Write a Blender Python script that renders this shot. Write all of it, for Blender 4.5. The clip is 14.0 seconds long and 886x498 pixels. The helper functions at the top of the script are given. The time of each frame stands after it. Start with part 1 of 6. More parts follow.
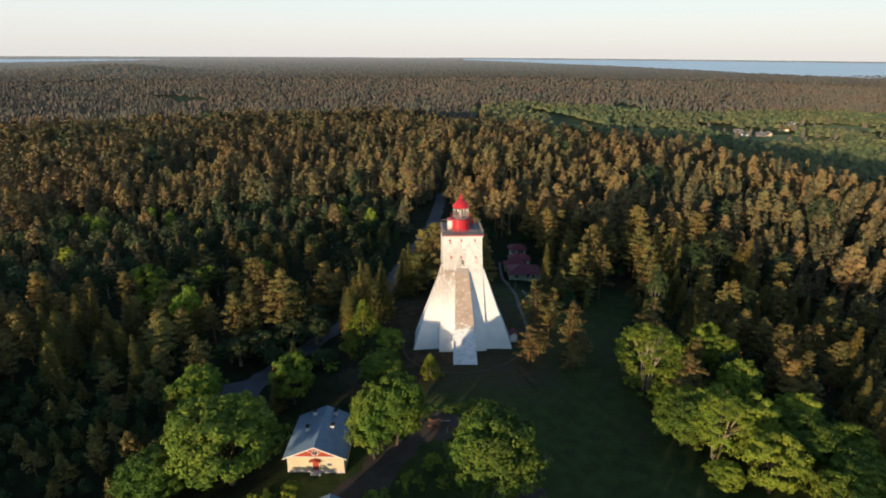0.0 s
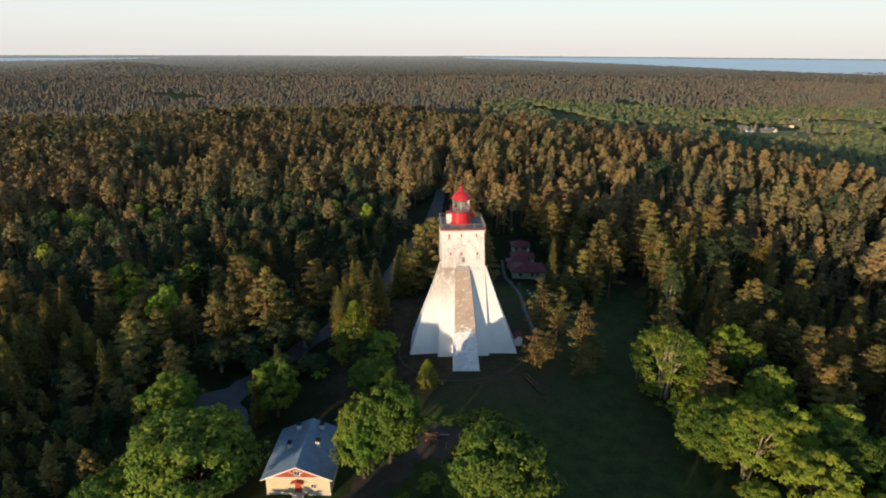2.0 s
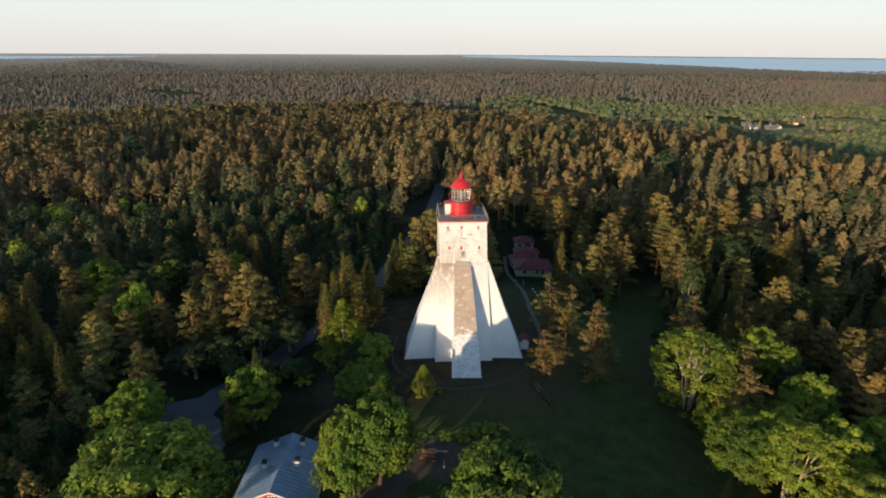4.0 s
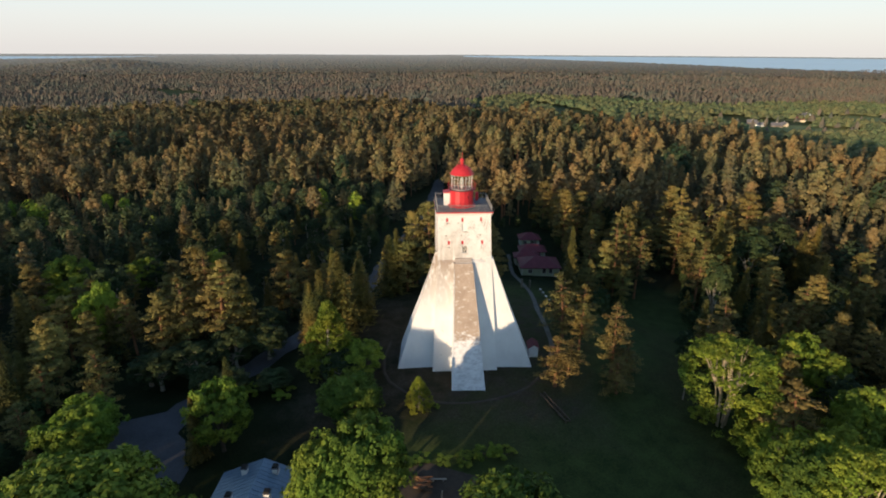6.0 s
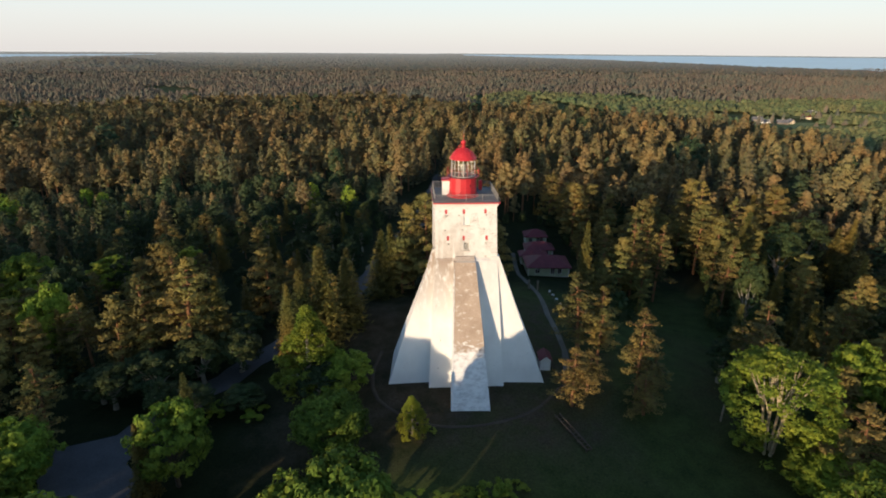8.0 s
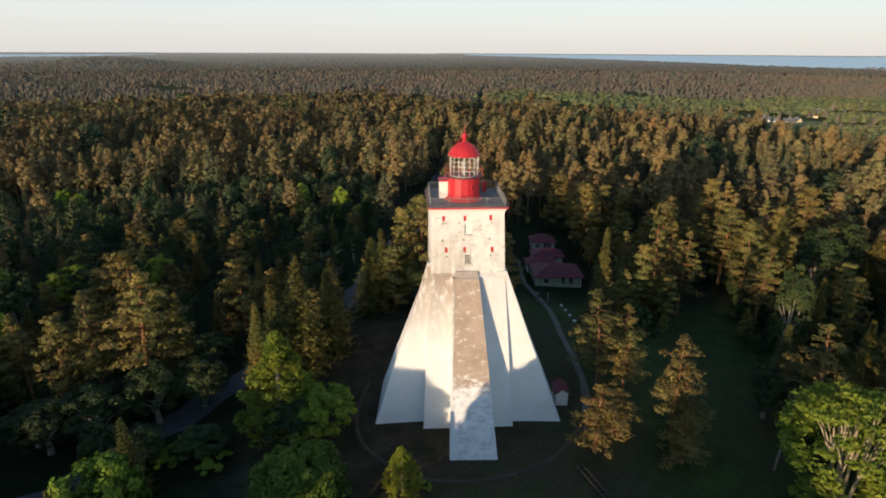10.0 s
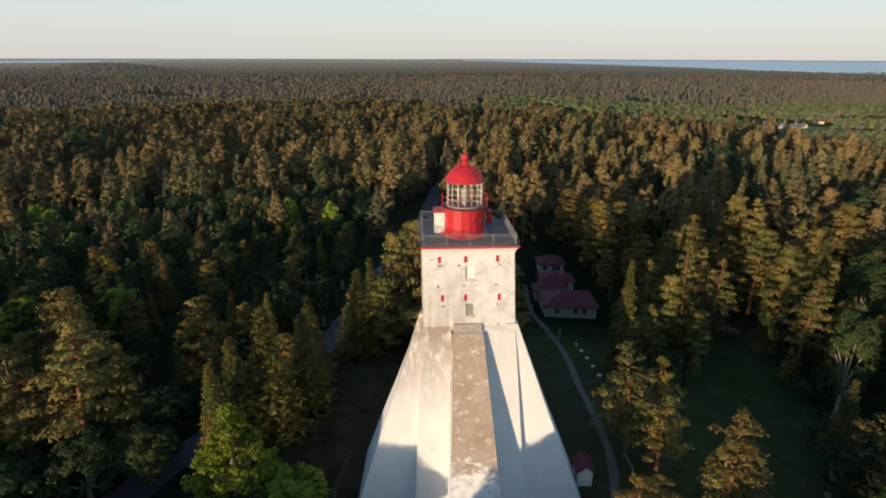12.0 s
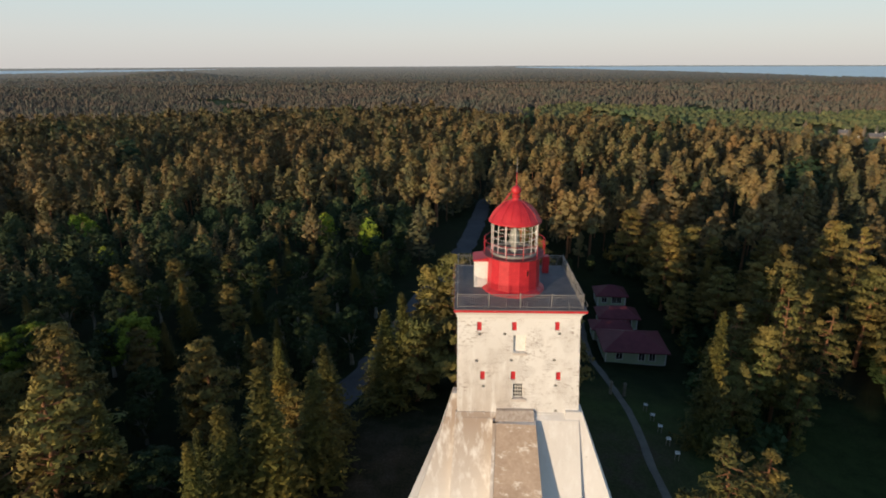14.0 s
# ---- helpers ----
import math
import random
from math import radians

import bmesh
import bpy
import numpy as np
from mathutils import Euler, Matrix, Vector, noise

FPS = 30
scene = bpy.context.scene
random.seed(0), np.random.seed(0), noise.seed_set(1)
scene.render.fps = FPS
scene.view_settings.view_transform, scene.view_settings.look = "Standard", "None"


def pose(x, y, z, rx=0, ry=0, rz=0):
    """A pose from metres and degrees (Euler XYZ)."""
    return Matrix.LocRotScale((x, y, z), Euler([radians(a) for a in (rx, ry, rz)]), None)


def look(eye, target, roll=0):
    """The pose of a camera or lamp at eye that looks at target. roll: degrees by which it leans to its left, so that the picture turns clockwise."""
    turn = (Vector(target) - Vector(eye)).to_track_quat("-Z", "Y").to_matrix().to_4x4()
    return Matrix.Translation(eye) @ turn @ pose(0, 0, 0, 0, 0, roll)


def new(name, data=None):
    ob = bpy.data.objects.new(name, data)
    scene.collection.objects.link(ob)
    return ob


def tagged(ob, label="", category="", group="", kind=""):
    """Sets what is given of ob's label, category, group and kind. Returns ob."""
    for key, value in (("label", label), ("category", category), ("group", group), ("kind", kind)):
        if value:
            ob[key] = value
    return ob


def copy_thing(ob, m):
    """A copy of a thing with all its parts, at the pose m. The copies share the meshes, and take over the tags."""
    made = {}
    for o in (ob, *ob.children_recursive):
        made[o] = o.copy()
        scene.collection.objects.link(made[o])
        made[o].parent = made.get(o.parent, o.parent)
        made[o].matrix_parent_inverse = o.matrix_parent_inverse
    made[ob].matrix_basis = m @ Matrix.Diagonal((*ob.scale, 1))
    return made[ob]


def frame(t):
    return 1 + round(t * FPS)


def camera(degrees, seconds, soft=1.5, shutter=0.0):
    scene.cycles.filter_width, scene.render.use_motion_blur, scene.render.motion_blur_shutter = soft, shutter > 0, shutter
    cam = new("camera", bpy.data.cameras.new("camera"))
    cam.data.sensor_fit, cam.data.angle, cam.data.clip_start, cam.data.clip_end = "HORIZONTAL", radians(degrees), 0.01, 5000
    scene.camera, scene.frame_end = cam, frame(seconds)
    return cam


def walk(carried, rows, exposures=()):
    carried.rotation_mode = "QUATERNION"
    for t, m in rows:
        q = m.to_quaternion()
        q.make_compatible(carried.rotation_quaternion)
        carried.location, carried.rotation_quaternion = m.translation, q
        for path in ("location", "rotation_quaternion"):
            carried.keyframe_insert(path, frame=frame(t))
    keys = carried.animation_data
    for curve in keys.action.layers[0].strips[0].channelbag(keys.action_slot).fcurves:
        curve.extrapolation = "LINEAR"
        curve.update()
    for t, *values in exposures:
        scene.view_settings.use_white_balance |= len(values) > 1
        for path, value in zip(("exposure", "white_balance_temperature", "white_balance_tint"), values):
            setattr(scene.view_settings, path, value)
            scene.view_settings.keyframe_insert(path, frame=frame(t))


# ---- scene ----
cam = camera(77.0, 14.0, 1.9)
PATH = [
    (0, (-3.378, -122.886, 63.307), (-3.389, -121.001, 62.64), 0.4),
    (0.5, (-3.256, -120.722, 62.369), (-3.268, -118.837, 61.699), 0.4),
    (1, (-3.196, -118.589, 61.326), (-3.208, -116.705, 60.655), 0.4),
    (1.5, (-3.198, -116.115, 60.245), (-3.209, -114.231, 59.572), 0.4),
    (2, (-3.068, -113.335, 59.252), (-3.08, -111.451, 58.581), 0.3),
    (2.5, (-3.008, -110.949, 58.114), (-3.02, -109.065, 57.442), 0.4),
    (3, (-2.987, -108.543, 57.011), (-2.997, -106.66, 56.337), 0.4),
    (5.5, (-2.619, -95.072, 50.675), (-2.631, -93.188, 50.005), 0.3),
    (6, (-2.539, -92.289, 49.568), (-2.552, -90.404, 48.897), 0.3),
    (6.5, (-2.526, -89.374, 48.355), (-2.539, -87.49, 47.683), 0.3),
    (7, (-2.474, -86.429, 47.091), (-2.486, -84.545, 46.42), 0.4),
    (7.5, (-2.442, -83.482, 45.972), (-2.454, -81.598, 45.299), 0.4),
    (10, (-2.086, -67.85, 42.148), (-2.1, -65.967, 41.476), 0.3),
    (10.5, (-2.028, -64.625, 42.035), (-2.041, -62.741, 41.363), 0.3),
    (11, (-1.917, -61.313, 41.945), (-1.931, -59.429, 41.274), 0.2),
    (11.5, (-1.867, -57.959, 41.887), (-1.881, -56.072, 41.223), 0.2),
    (12, (-1.761, -54.448, 41.792), (-1.776, -52.559, 41.137), 0.2),
    (12.5, (-1.65, -51.064, 41.747), (-1.666, -49.172, 41.101), 0.1),
    (13, (-1.59, -47.694, 41.682), (-1.609, -45.799, 41.042), 0.2),
    (13.5, (-1.567, -44.378, 41.555), (-1.626, -42.483, 40.917), 0.1),
    (14, (-1.508, -41.032, 41.408), (-1.694, -39.144, 40.775), -0.2),
]
walk(cam, [(t, look(eye, target, roll)) for t, eye, target, roll in PATH], [(0, 0.26), (7.5, 0.26), (11, 0.12), (14, -0.1)])

# ---- world, sun and exposure ----
SUN_AWAY, SUN_UP = 35.0, 6.2        # degrees: light travels that far right of +y, sun's height
world = bpy.data.worlds.new("sky")
scene.world = world
world.use_nodes = True
wn, wl = world.node_tree.nodes, world.node_tree.links
sky = wn.new("ShaderNodeTexSky")
sky.sky_type = "NISHITA"
sky.sun_disc = False
sky.sun_elevation = radians(SUN_UP)
sky.sun_rotation = radians(180 + SUN_AWAY)
sky.altitude = 100
sky.air_density, sky.dust_density, sky.ozone_density = 1.0, 0.6, 2.0
pale = wn.new("ShaderNodeHueSaturation")
pale.inputs["Saturation"].default_value = 1.1
wl.new(sky.outputs["Color"], pale.inputs["Color"])
# haze: bright near the horizon, thinning upwards
up = wn.new("ShaderNodeSeparateXYZ")
wl.new(wn.new("ShaderNodeTexCoord").outputs["Generated"], up.inputs[0])
tone = wn.new("ShaderNodeValToRGB")
while len(tone.color_ramp.elements) < 6:
    tone.color_ramp.elements.new(0.5)
for e, (p, c) in zip(tone.color_ramp.elements, ((0.0, (0.78, 0.755, 0.745)), (0.045, (0.82, 0.83, 0.82)), (0.105, (0.76, 0.885, 0.90)), (0.27, (0.66, 0.86, 0.97)), (0.45, (0.25, 0.40, 0.60)), (0.70, (0.10, 0.18, 0.33)))):
    e.position, e.color = p, (*c, 1.0)
wl.new(up.outputs[2], tone.inputs["Fac"])
bright = wn.new("ShaderNodeVectorMath")
bright.operation = "SCALE"
bright.inputs["Scale"].default_value = 6.3
wl.new(tone.outputs["Color"], bright.inputs[0])
veil = wn.new("ShaderNodeMix")
veil.data_type = "RGBA"
veil.inputs[0].default_value = 0.85
wl.new(bright.outputs[0], veil.inputs[7])
wl.new(pale.outputs["Color"], veil.inputs[6])
wl.new(veil.outputs[2], wn["Background"].inputs["Color"])
wn["Background"].inputs["Strength"].default_value = 0.15

sun = new("sun", bpy.data.lights.new("sun", "SUN"))
sun.data.energy, sun.data.angle, sun.data.color = 5.0, radians(0.6), (1.0, 0.75, 0.49)
away = Vector((math.sin(radians(SUN_AWAY)), math.cos(radians(SUN_AWAY)), -math.tan(radians(SUN_UP))))
sun.matrix_world = look((-60, -100, 80), Vector((-60, -100, 80)) + away)


# ---- materials ----
def material(name, rough=0.8, metal=0.0, spec=0.3):
    m = bpy.data.materials.new(name)
    m.use_nodes = True
    b = m.node_tree.nodes["Principled BSDF"]
    b.inputs["Roughness"].default_value = rough
    b.inputs["Metallic"].default_value = metal
    b.inputs["Specular IOR Level"].default_value = spec
    return m, m.node_tree.nodes, m.node_tree.links, b


def rgba(c):
    return (c[0], c[1], c[2], 1.0)


def noise_node(n, l, coord, scale, detail=4.0, rough=0.6):
    t = n.new("ShaderNodeTexNoise")
    t.inputs["Scale"].default_value = scale
    t.inputs["Detail"].default_value = detail
    t.inputs["Roughness"].default_value = rough
    l.new(coord, t.inputs["Vector"])
    return t.outputs["Fac"]


def ramp_node(n, l, fac, stops):
    r = n.new("ShaderNodeValToRGB")
    while len(r.color_ramp.elements) < len(stops):
        r.color_ramp.elements.new(0.5)
    for e, (p, c) in zip(r.color_ramp.elements, stops):
        e.position, e.color = p, rgba(c)
    l.new(fac, r.inputs["Fac"])
    return r.outputs["Color"]


def mix_node(n, l, fac, a, b, mode="MIX"):
    x = n.new("ShaderNodeMix")
    x.data_type, x.blend_type = "RGBA", mode
    for sock, v in ((x.inputs[0], fac), (x.inputs[6], a), (x.inputs[7], b)):
        if isinstance(v, (int, float)):
            sock.default_value = v
        elif isinstance(v, tuple):
            sock.default_value = rgba(v)
        else:
            l.new(v, sock)
    return x.outputs[2]


def math_node(n, l, op, a, b=0.0, clamp=False):
    x = n.new("ShaderNodeMath")
    x.operation, x.use_clamp = op, clamp
    for sock, v in ((x.inputs[0], a), (x.inputs[1], b)):
        if isinstance(v, (int, float)):
            sock.default_value = v
        else:
            l.new(v, sock)
    return x.outputs[0]


def bump_to(n, l, b, height, strength, distance):
    u = n.new("ShaderNodeBump")
    u.inputs["Strength"].default_value = strength
    u.inputs["Distance"].default_value = distance
    l.new(height, u.inputs["Height"])
    l.new(u.outputs["Normal"], b.inputs["Normal"])


def surface(name, dark, light, rough=0.8, scale=1.5, fine=14.0, bump=0.3, depth=0.03, metal=0.0, spec=0.3):
    """A worn surface: two tones at a broad scale, a fine grain over it, and relief."""
    m, n, l, b = material(name, rough, metal, spec)
    co = n.new("ShaderNodeTexCoord").outputs["Object"]
    broad = noise_node(n, l, co, scale, 5.0)
    grain = noise_node(n, l, co, fine, 3.0)
    c = ramp_node(n, l, broad, [(0.35, dark), (0.65, light)])
    c = mix_node(n, l, 0.35, c, ramp_node(n, l, grain, [(0.3, tuple(0.6 * v for v in dark)), (0.7, tuple(min(1, 1.15 * v) for v in light))]))
    l.new(c, b.inputs["Base Color"])
    bump_to(n, l, b, grain, bump, depth)
    return m


def foliage(name, dark, light, tip, through_light=0.25):
    """Leaves or needles: tone by tree, by clump and by leaf, with some light passing through."""
    m, n, l, b = material(name, 0.75, 0.0, 0.15)
    pos = n.new("ShaderNodeNewGeometry")
    info = n.new("ShaderNodeObjectInfo")
    stand = noise_node(n, l, pos.outputs["Position"], 0.13, 2.0)
    clump = noise_node(n, l, pos.outputs["Position"], 0.7, 2.0)
    v = math_node(n, l, "ADD", math_node(n, l, "MULTIPLY", stand, 1.1), math_node(n, l, "MULTIPLY", clump, 0.6))
    v = math_node(n, l, "ADD", v, math_node(n, l, "MULTIPLY", info.outputs["Random"], 0.25))
    v = math_node(n, l, "ADD", v, math_node(n, l, "MULTIPLY", pos.outputs["Random Per Island"], 0.30))
    v = math_node(n, l, "SUBTRACT", v, 0.62)
    c = ramp_node(n, l, v, [(0.05, dark), (0.5, light), (0.95, tip)])
    # whole stands lean to rust or to green, single trees too
    wide = math_node(n, l, "ADD", math_node(n, l, "MULTIPLY", noise_node(n, l, pos.outputs["Position"], 0.011, 3.0), 0.6), math_node(n, l, "MULTIPLY", noise_node(n, l, pos.outputs["Position"], 0.16, 1.0), 0.4))
    c = mix_node(n, l, 1.0, c, ramp_node(n, l, wide, [(0.36, (0.72, 0.98, 1.0)), (0.5, (1.0, 1.0, 1.0)), (0.64, (1.13, 0.95, 0.95))]), "MULTIPLY")
    l.new(c, b.inputs["Base Color"])
    tr = n.new("ShaderNodeBsdfTranslucent")
    l.new(c, tr.inputs["Color"])
    mx = n.new("ShaderNodeMixShader")
    mx.inputs[0].default_value = through_light
    l.new(b.outputs[0], mx.inputs[1])
    l.new(tr.outputs[0], mx.inputs[2])
    l.new(mx.outputs[0], n["Material Output"].inputs["Surface"])
    return m


def limewash(name, stain_top, brick=0.0, stain=0.85):
    """White limewash over rubble and brick, with rain stains below stain_top and faint courses."""
    m, n, l, b = material(name, 0.88, 0.0, 0.2)
    co = n.new("ShaderNodeTexCoord").outputs["Object"]
    sx = n.new("ShaderNodeSeparateXYZ")
    l.new(co, sx.inputs[0])
    broad = noise_node(n, l, co, 0.35, 6.0)
    fine = noise_node(n, l, co, 6.0, 5.0)
    base = ramp_node(n, l, broad, [(0.3, (0.67, 0.67, 0.66)), (0.6, (0.745, 0.745, 0.735))])
    # streaks that run down from the top of the sloping faces
    st = n.new("ShaderNodeMapping")
    st.inputs["Scale"].default_value = (1.6, 1.6, 0.16)
    l.new(co, st.inputs["Vector"])
    streak = noise_node(n, l, st.outputs[0], 1.0, 6.0, 0.65)
    west_side = math_node(n, l, "ADD", math_node(n, l, "MULTIPLY", math_node(n, l, "SUBTRACT", 0.5, sx.outputs[0]), 0.8, True), 0.25, True)
    near_top = math_node(n, l, "SUBTRACT", 1.05, math_node(n, l, "MULTIPLY", math_node(n, l, "ABSOLUTE", math_node(n, l, "SUBTRACT", sx.outputs[2], stain_top)), 0.125), True)
    amount = math_node(n, l, "MULTIPLY", near_top, math_node(n, l, "MULTIPLY", math_node(n, l, "SUBTRACT", streak, 0.31), 5.0, True), True)
    c = mix_node(n, l, math_node(n, l, "MULTIPLY", math_node(n, l, "MULTIPLY", amount, west_side), stain), base, (0.30, 0.22, 0.16))
    patch = math_node(n, l, "MULTIPLY", math_node(n, l, "SUBTRACT", fine, 0.63), 6.0, True)
    c = mix_node(n, l, math_node(n, l, "MULTIPLY", patch, 0.38), c, (0.42, 0.36, 0.31))
    h = fine
    spot = math_node(n, l, "MULTIPLY", math_node(n, l, "SUBTRACT", noise_node(n, l, co, 3.2, 2.0), 0.70), 14.0, True)
    c = mix_node(n, l, math_node(n, l, "MULTIPLY", spot, 0.5), c, (0.30, 0.26, 0.24))
    if brick:
        mp = n.new("ShaderNodeMapping")
        mp.inputs["Rotation"].default_value = (radians(90), 0, 0)
        l.new(co, mp.inputs["Vector"])
        br = n.new("ShaderNodeTexBrick")
        br.inputs["Scale"].default_value = 1.0
        br.inputs["Brick Width"].default_value = 0.27
        br.inputs["Row Height"].default_value = 0.10
        br.inputs["Mortar Size"].default_value = 0.014
        br.inputs["Mortar Smooth"].default_value = 0.6
        br.inputs["Color1"].default_value = (1, 1, 1, 1)
        br.inputs["Color2"].default_value = (0.8, 0.8, 0.8, 1)
        br.inputs["Mortar"].default_value = (0.1, 0.1, 0.1, 1)
        l.new(mp.outputs[0], br.inputs["Vector"])
        bare = math_node(n, l, "MULTIPLY", math_node(n, l, "SUBTRACT", noise_node(n, l, co, 0.7, 6.0, 0.7), 0.46), 7.0, True)
        joint = math_node(n, l, "MULTIPLY", br.outputs["Fac"], bare, True)
        fm = n.new("ShaderNodeMapping")
        fm.inputs["Scale"].default_value = (3.2, 3.2, 9.5)
        l.new(co, fm.inputs["Vector"])
        worn = math_node(n, l, "MULTIPLY", math_node(n, l, "SUBTRACT", noise_node(n, l, co, 0.45, 3.0), 0.46), 6.0, True)
        fleck = math_node(n, l, "MULTIPLY", math_node(n, l, "SUBTRACT", noise_node(n, l, fm.outputs[0], 1.0, 2.0), 0.565), 14.0, True)
        c = mix_node(n, l, math_node(n, l, "MULTIPLY", math_node(n, l, "MULTIPLY", fleck, worn), 0.95 * brick), c, (0.26, 0.215, 0.19))
        c = mix_node(n, l, math_node(n, l, "MULTIPLY", joint, 0.95 * brick), c, (0.24, 0.20, 0.18))
        h = math_node(n, l, "SUBTRACT", fine, math_node(n, l, "MULTIPLY", joint, 0.8))
    l.new(c, b.inputs["Base Color"])
    bump_to(n, l, b, h, 0.45, 0.04)
    return m


def bare_render():
    """Weathered brown render with flakes of old whitewash, whiter towards the foot where the coat was renewed."""
    m, n, l, b = material("weathered_render", 0.9, 0.0, 0.2)
    co = n.new("ShaderNodeTexCoord").outputs["Object"]
    sx = n.new("ShaderNodeSeparateXYZ")
    l.new(co, sx.inputs[0])
    broad = noise_node(n, l, co, 0.5, 6.0)
    fine = noise_node(n, l, co, 5.0, 5.0)
    brown = ramp_node(n, l, broad, [(0.3, (0.33, 0.245, 0.185)), (0.7, (0.49, 0.385, 0.305))])
    brown = mix_node(n, l, 0.3, brown, ramp_node(n, l, fine, [(0.3, (0.22, 0.17, 0.13)), (0.7, (0.52, 0.45, 0.38))]))
    stretch = n.new("ShaderNodeMapping")
    stretch.inputs["Scale"].default_value = (0.7, 0.7, 1.5)
    l.new(co, stretch.inputs["Vector"])
    flake = noise_node(n, l, stretch.outputs[0], 1.5, 8.0, 0.72)
    worn = math_node(n, l, "MULTIPLY", math_node(n, l, "SUBTRACT", flake, 0.565), 12.0, True)
    c = mix_node(n, l, math_node(n, l, "MULTIPLY", worn, 0.8), brown, (0.74, 0.70, 0.65))
    low = math_node(n, l, "ADD", math_node(n, l, "MULTIPLY", math_node(n, l, "SUBTRACT", 6.9, sx.outputs[2]), 0.7), math_node(n, l, "MULTIPLY", math_node(n, l, "SUBTRACT", flake, 0.5), 5.0), True)
    white = ramp_node(n, l, flake, [(0.36, (0.50, 0.50, 0.51)), (0.56, (0.75, 0.755, 0.76))])
    c = mix_node(n, l, low, c, white)
    l.new(c, b.inputs["Base Color"])
    bump_to(n, l, b, fine, 0.5, 0.05)
    return m


M_WASH = limewash("limewash", 16.5)
M_BRICKWASH = limewash("limewashed_brick", 15.2, 1.0, 0.6)
M_RENDER = bare_render()
M_RED = surface("red_paint", (0.43, 0.020, 0.030), (0.57, 0.034, 0.045), 0.45, 1.2, 9.0, 0.1, 0.01, 0.0, 0.4)
M_REDROOF = surface("red_roof_paint", (0.12, 0.027, 0.036), (0.18, 0.042, 0.050), 0.6, 0.8, 8.0, 0.15, 0.01)
M_DECK = surface("tarred_deck", (0.11, 0.11, 0.118), (0.18, 0.178, 0.185), 0.7, 0.7, 12.0, 0.2, 0.01)
M_STEEL = surface("grey_steel", (0.20, 0.19, 0.19), (0.33, 0.32, 0.31), 0.5, 3.0, 20.0, 0.1, 0.005, 0.3)
M_WHITEPAINT = surface("white_paint", (0.72, 0.70, 0.66), (0.82, 0.81, 0.78), 0.6, 1.5, 10.0, 0.1, 0.01)
M_DARK = surface("dark_opening", (0.012, 0.011, 0.010), (0.03, 0.028, 0.025), 0.9, 2.0)
M_LENS = surface("lens_glass", (0.22, 0.22, 0.21), (0.36, 0.36, 0.34), 0.3, 3.0, 12.0, 0.05, 0.005, 0.2)
M_ROOF = surface("grey_sheet_roof", (0.14, 0.21, 0.29), (0.21, 0.29, 0.37), 0.38, 0.9, 6.0, 0.12, 0.01, 0.3)
M_CREAM = surface("cream_boards", (0.62, 0.52, 0.34), (0.72, 0.63, 0.44), 0.7, 0.8, 9.0, 0.2, 0.02)
M_GABLE = surface("red_gable_boards", (0.33, 0.055, 0.03), (0.45, 0.09, 0.05), 0.7, 0.8, 9.0, 0.2, 0.02)
M_GREENWALL = surface("pale_green_boards", (0.34, 0.40, 0.26), (0.46, 0.51, 0.34), 0.7, 0.8, 9.0, 0.2, 0.02)
M_BRICK = surface("chimney_brick", (0.48, 0.42, 0.38), (0.62, 0.58, 0.54), 0.9, 2.0, 14.0, 0.3, 0.03)
M_LEDGE = surface("worn_brick", (0.30, 0.245, 0.205), (0.52, 0.46, 0.41), 0.9, 3.5, 16.0, 0.4, 0.03)
M_WOOD = surface("grey_weathered_wood", (0.16, 0.13, 0.10), (0.30, 0.25, 0.20), 0.85, 1.5, 14.0, 0.3, 0.02)
M_BARK = surface("dark_bark", (0.05, 0.038, 0.028), (0.11, 0.085, 0.065), 0.95, 2.0, 9.0, 0.6, 0.05)
M_PINEBARK = surface("orange_pine_bark", (0.13, 0.065, 0.035), (0.27, 0.13, 0.065), 0.9, 0.8, 9.0, 0.5, 0.04)
M_ASHBARK = surface("pale_bark", (0.22, 0.19, 0.15), (0.38, 0.34, 0.28), 0.9, 1.2, 9.0, 0.4, 0.03)
M_GOLDBARK = surface("ash_bark", (0.28, 0.23, 0.15), (0.44, 0.37, 0.26), 0.9, 1.2, 9.0, 0.4, 0.03)
M_ASPHALT = surface("worn_asphalt", (0.062, 0.063, 0.069), (0.100, 0.100, 0.106), 0.9, 0.25, 5.0, 0.2, 0.02)
M_EARTH = surface("bare_earth", (0.046, 0.036, 0.026), (0.084, 0.066, 0.050), 0.95, 0.5, 6.0, 0.4, 0.04)
M_GRAVEL = surface("trodden_gravel", (0.095, 0.087, 0.074), (0.17, 0.155, 0.135), 0.95, 0.4, 6.0, 0.3, 0.03)
M_WATER = surface("sea_water", (0.26, 0.42, 0.56), (0.32, 0.48, 0.62), 0.28, 0.002, 0.02, 0.02, 0.1)
M_PINE = foliage("pine_needles", (0.022, 0.027, 0.014), (0.160, 0.128, 0.040), (0.285, 0.215, 0.060), 0.12)
M_SPRUCE = foliage("spruce_needles", (0.015, 0.023, 0.011), (0.118, 0.100, 0.027), (0.250, 0.178, 0.038), 0.12)
M_LEAF = foliage("broad_leaves", (0.034, 0.072, 0.014), (0.165, 0.230, 0.028), (0.315, 0.360, 0.045), 0.2)
M_MAPLE = foliage("maple_leaves", (0.016, 0.046, 0.011), (0.088, 0.145, 0.021), (0.200, 0.255, 0.034), 0.16)
M_OLIVE = foliage("olive_birch_leaves", (0.034, 0.062, 0.013), (0.165, 0.200, 0.025), (0.320, 0.330, 0.042), 0.24)
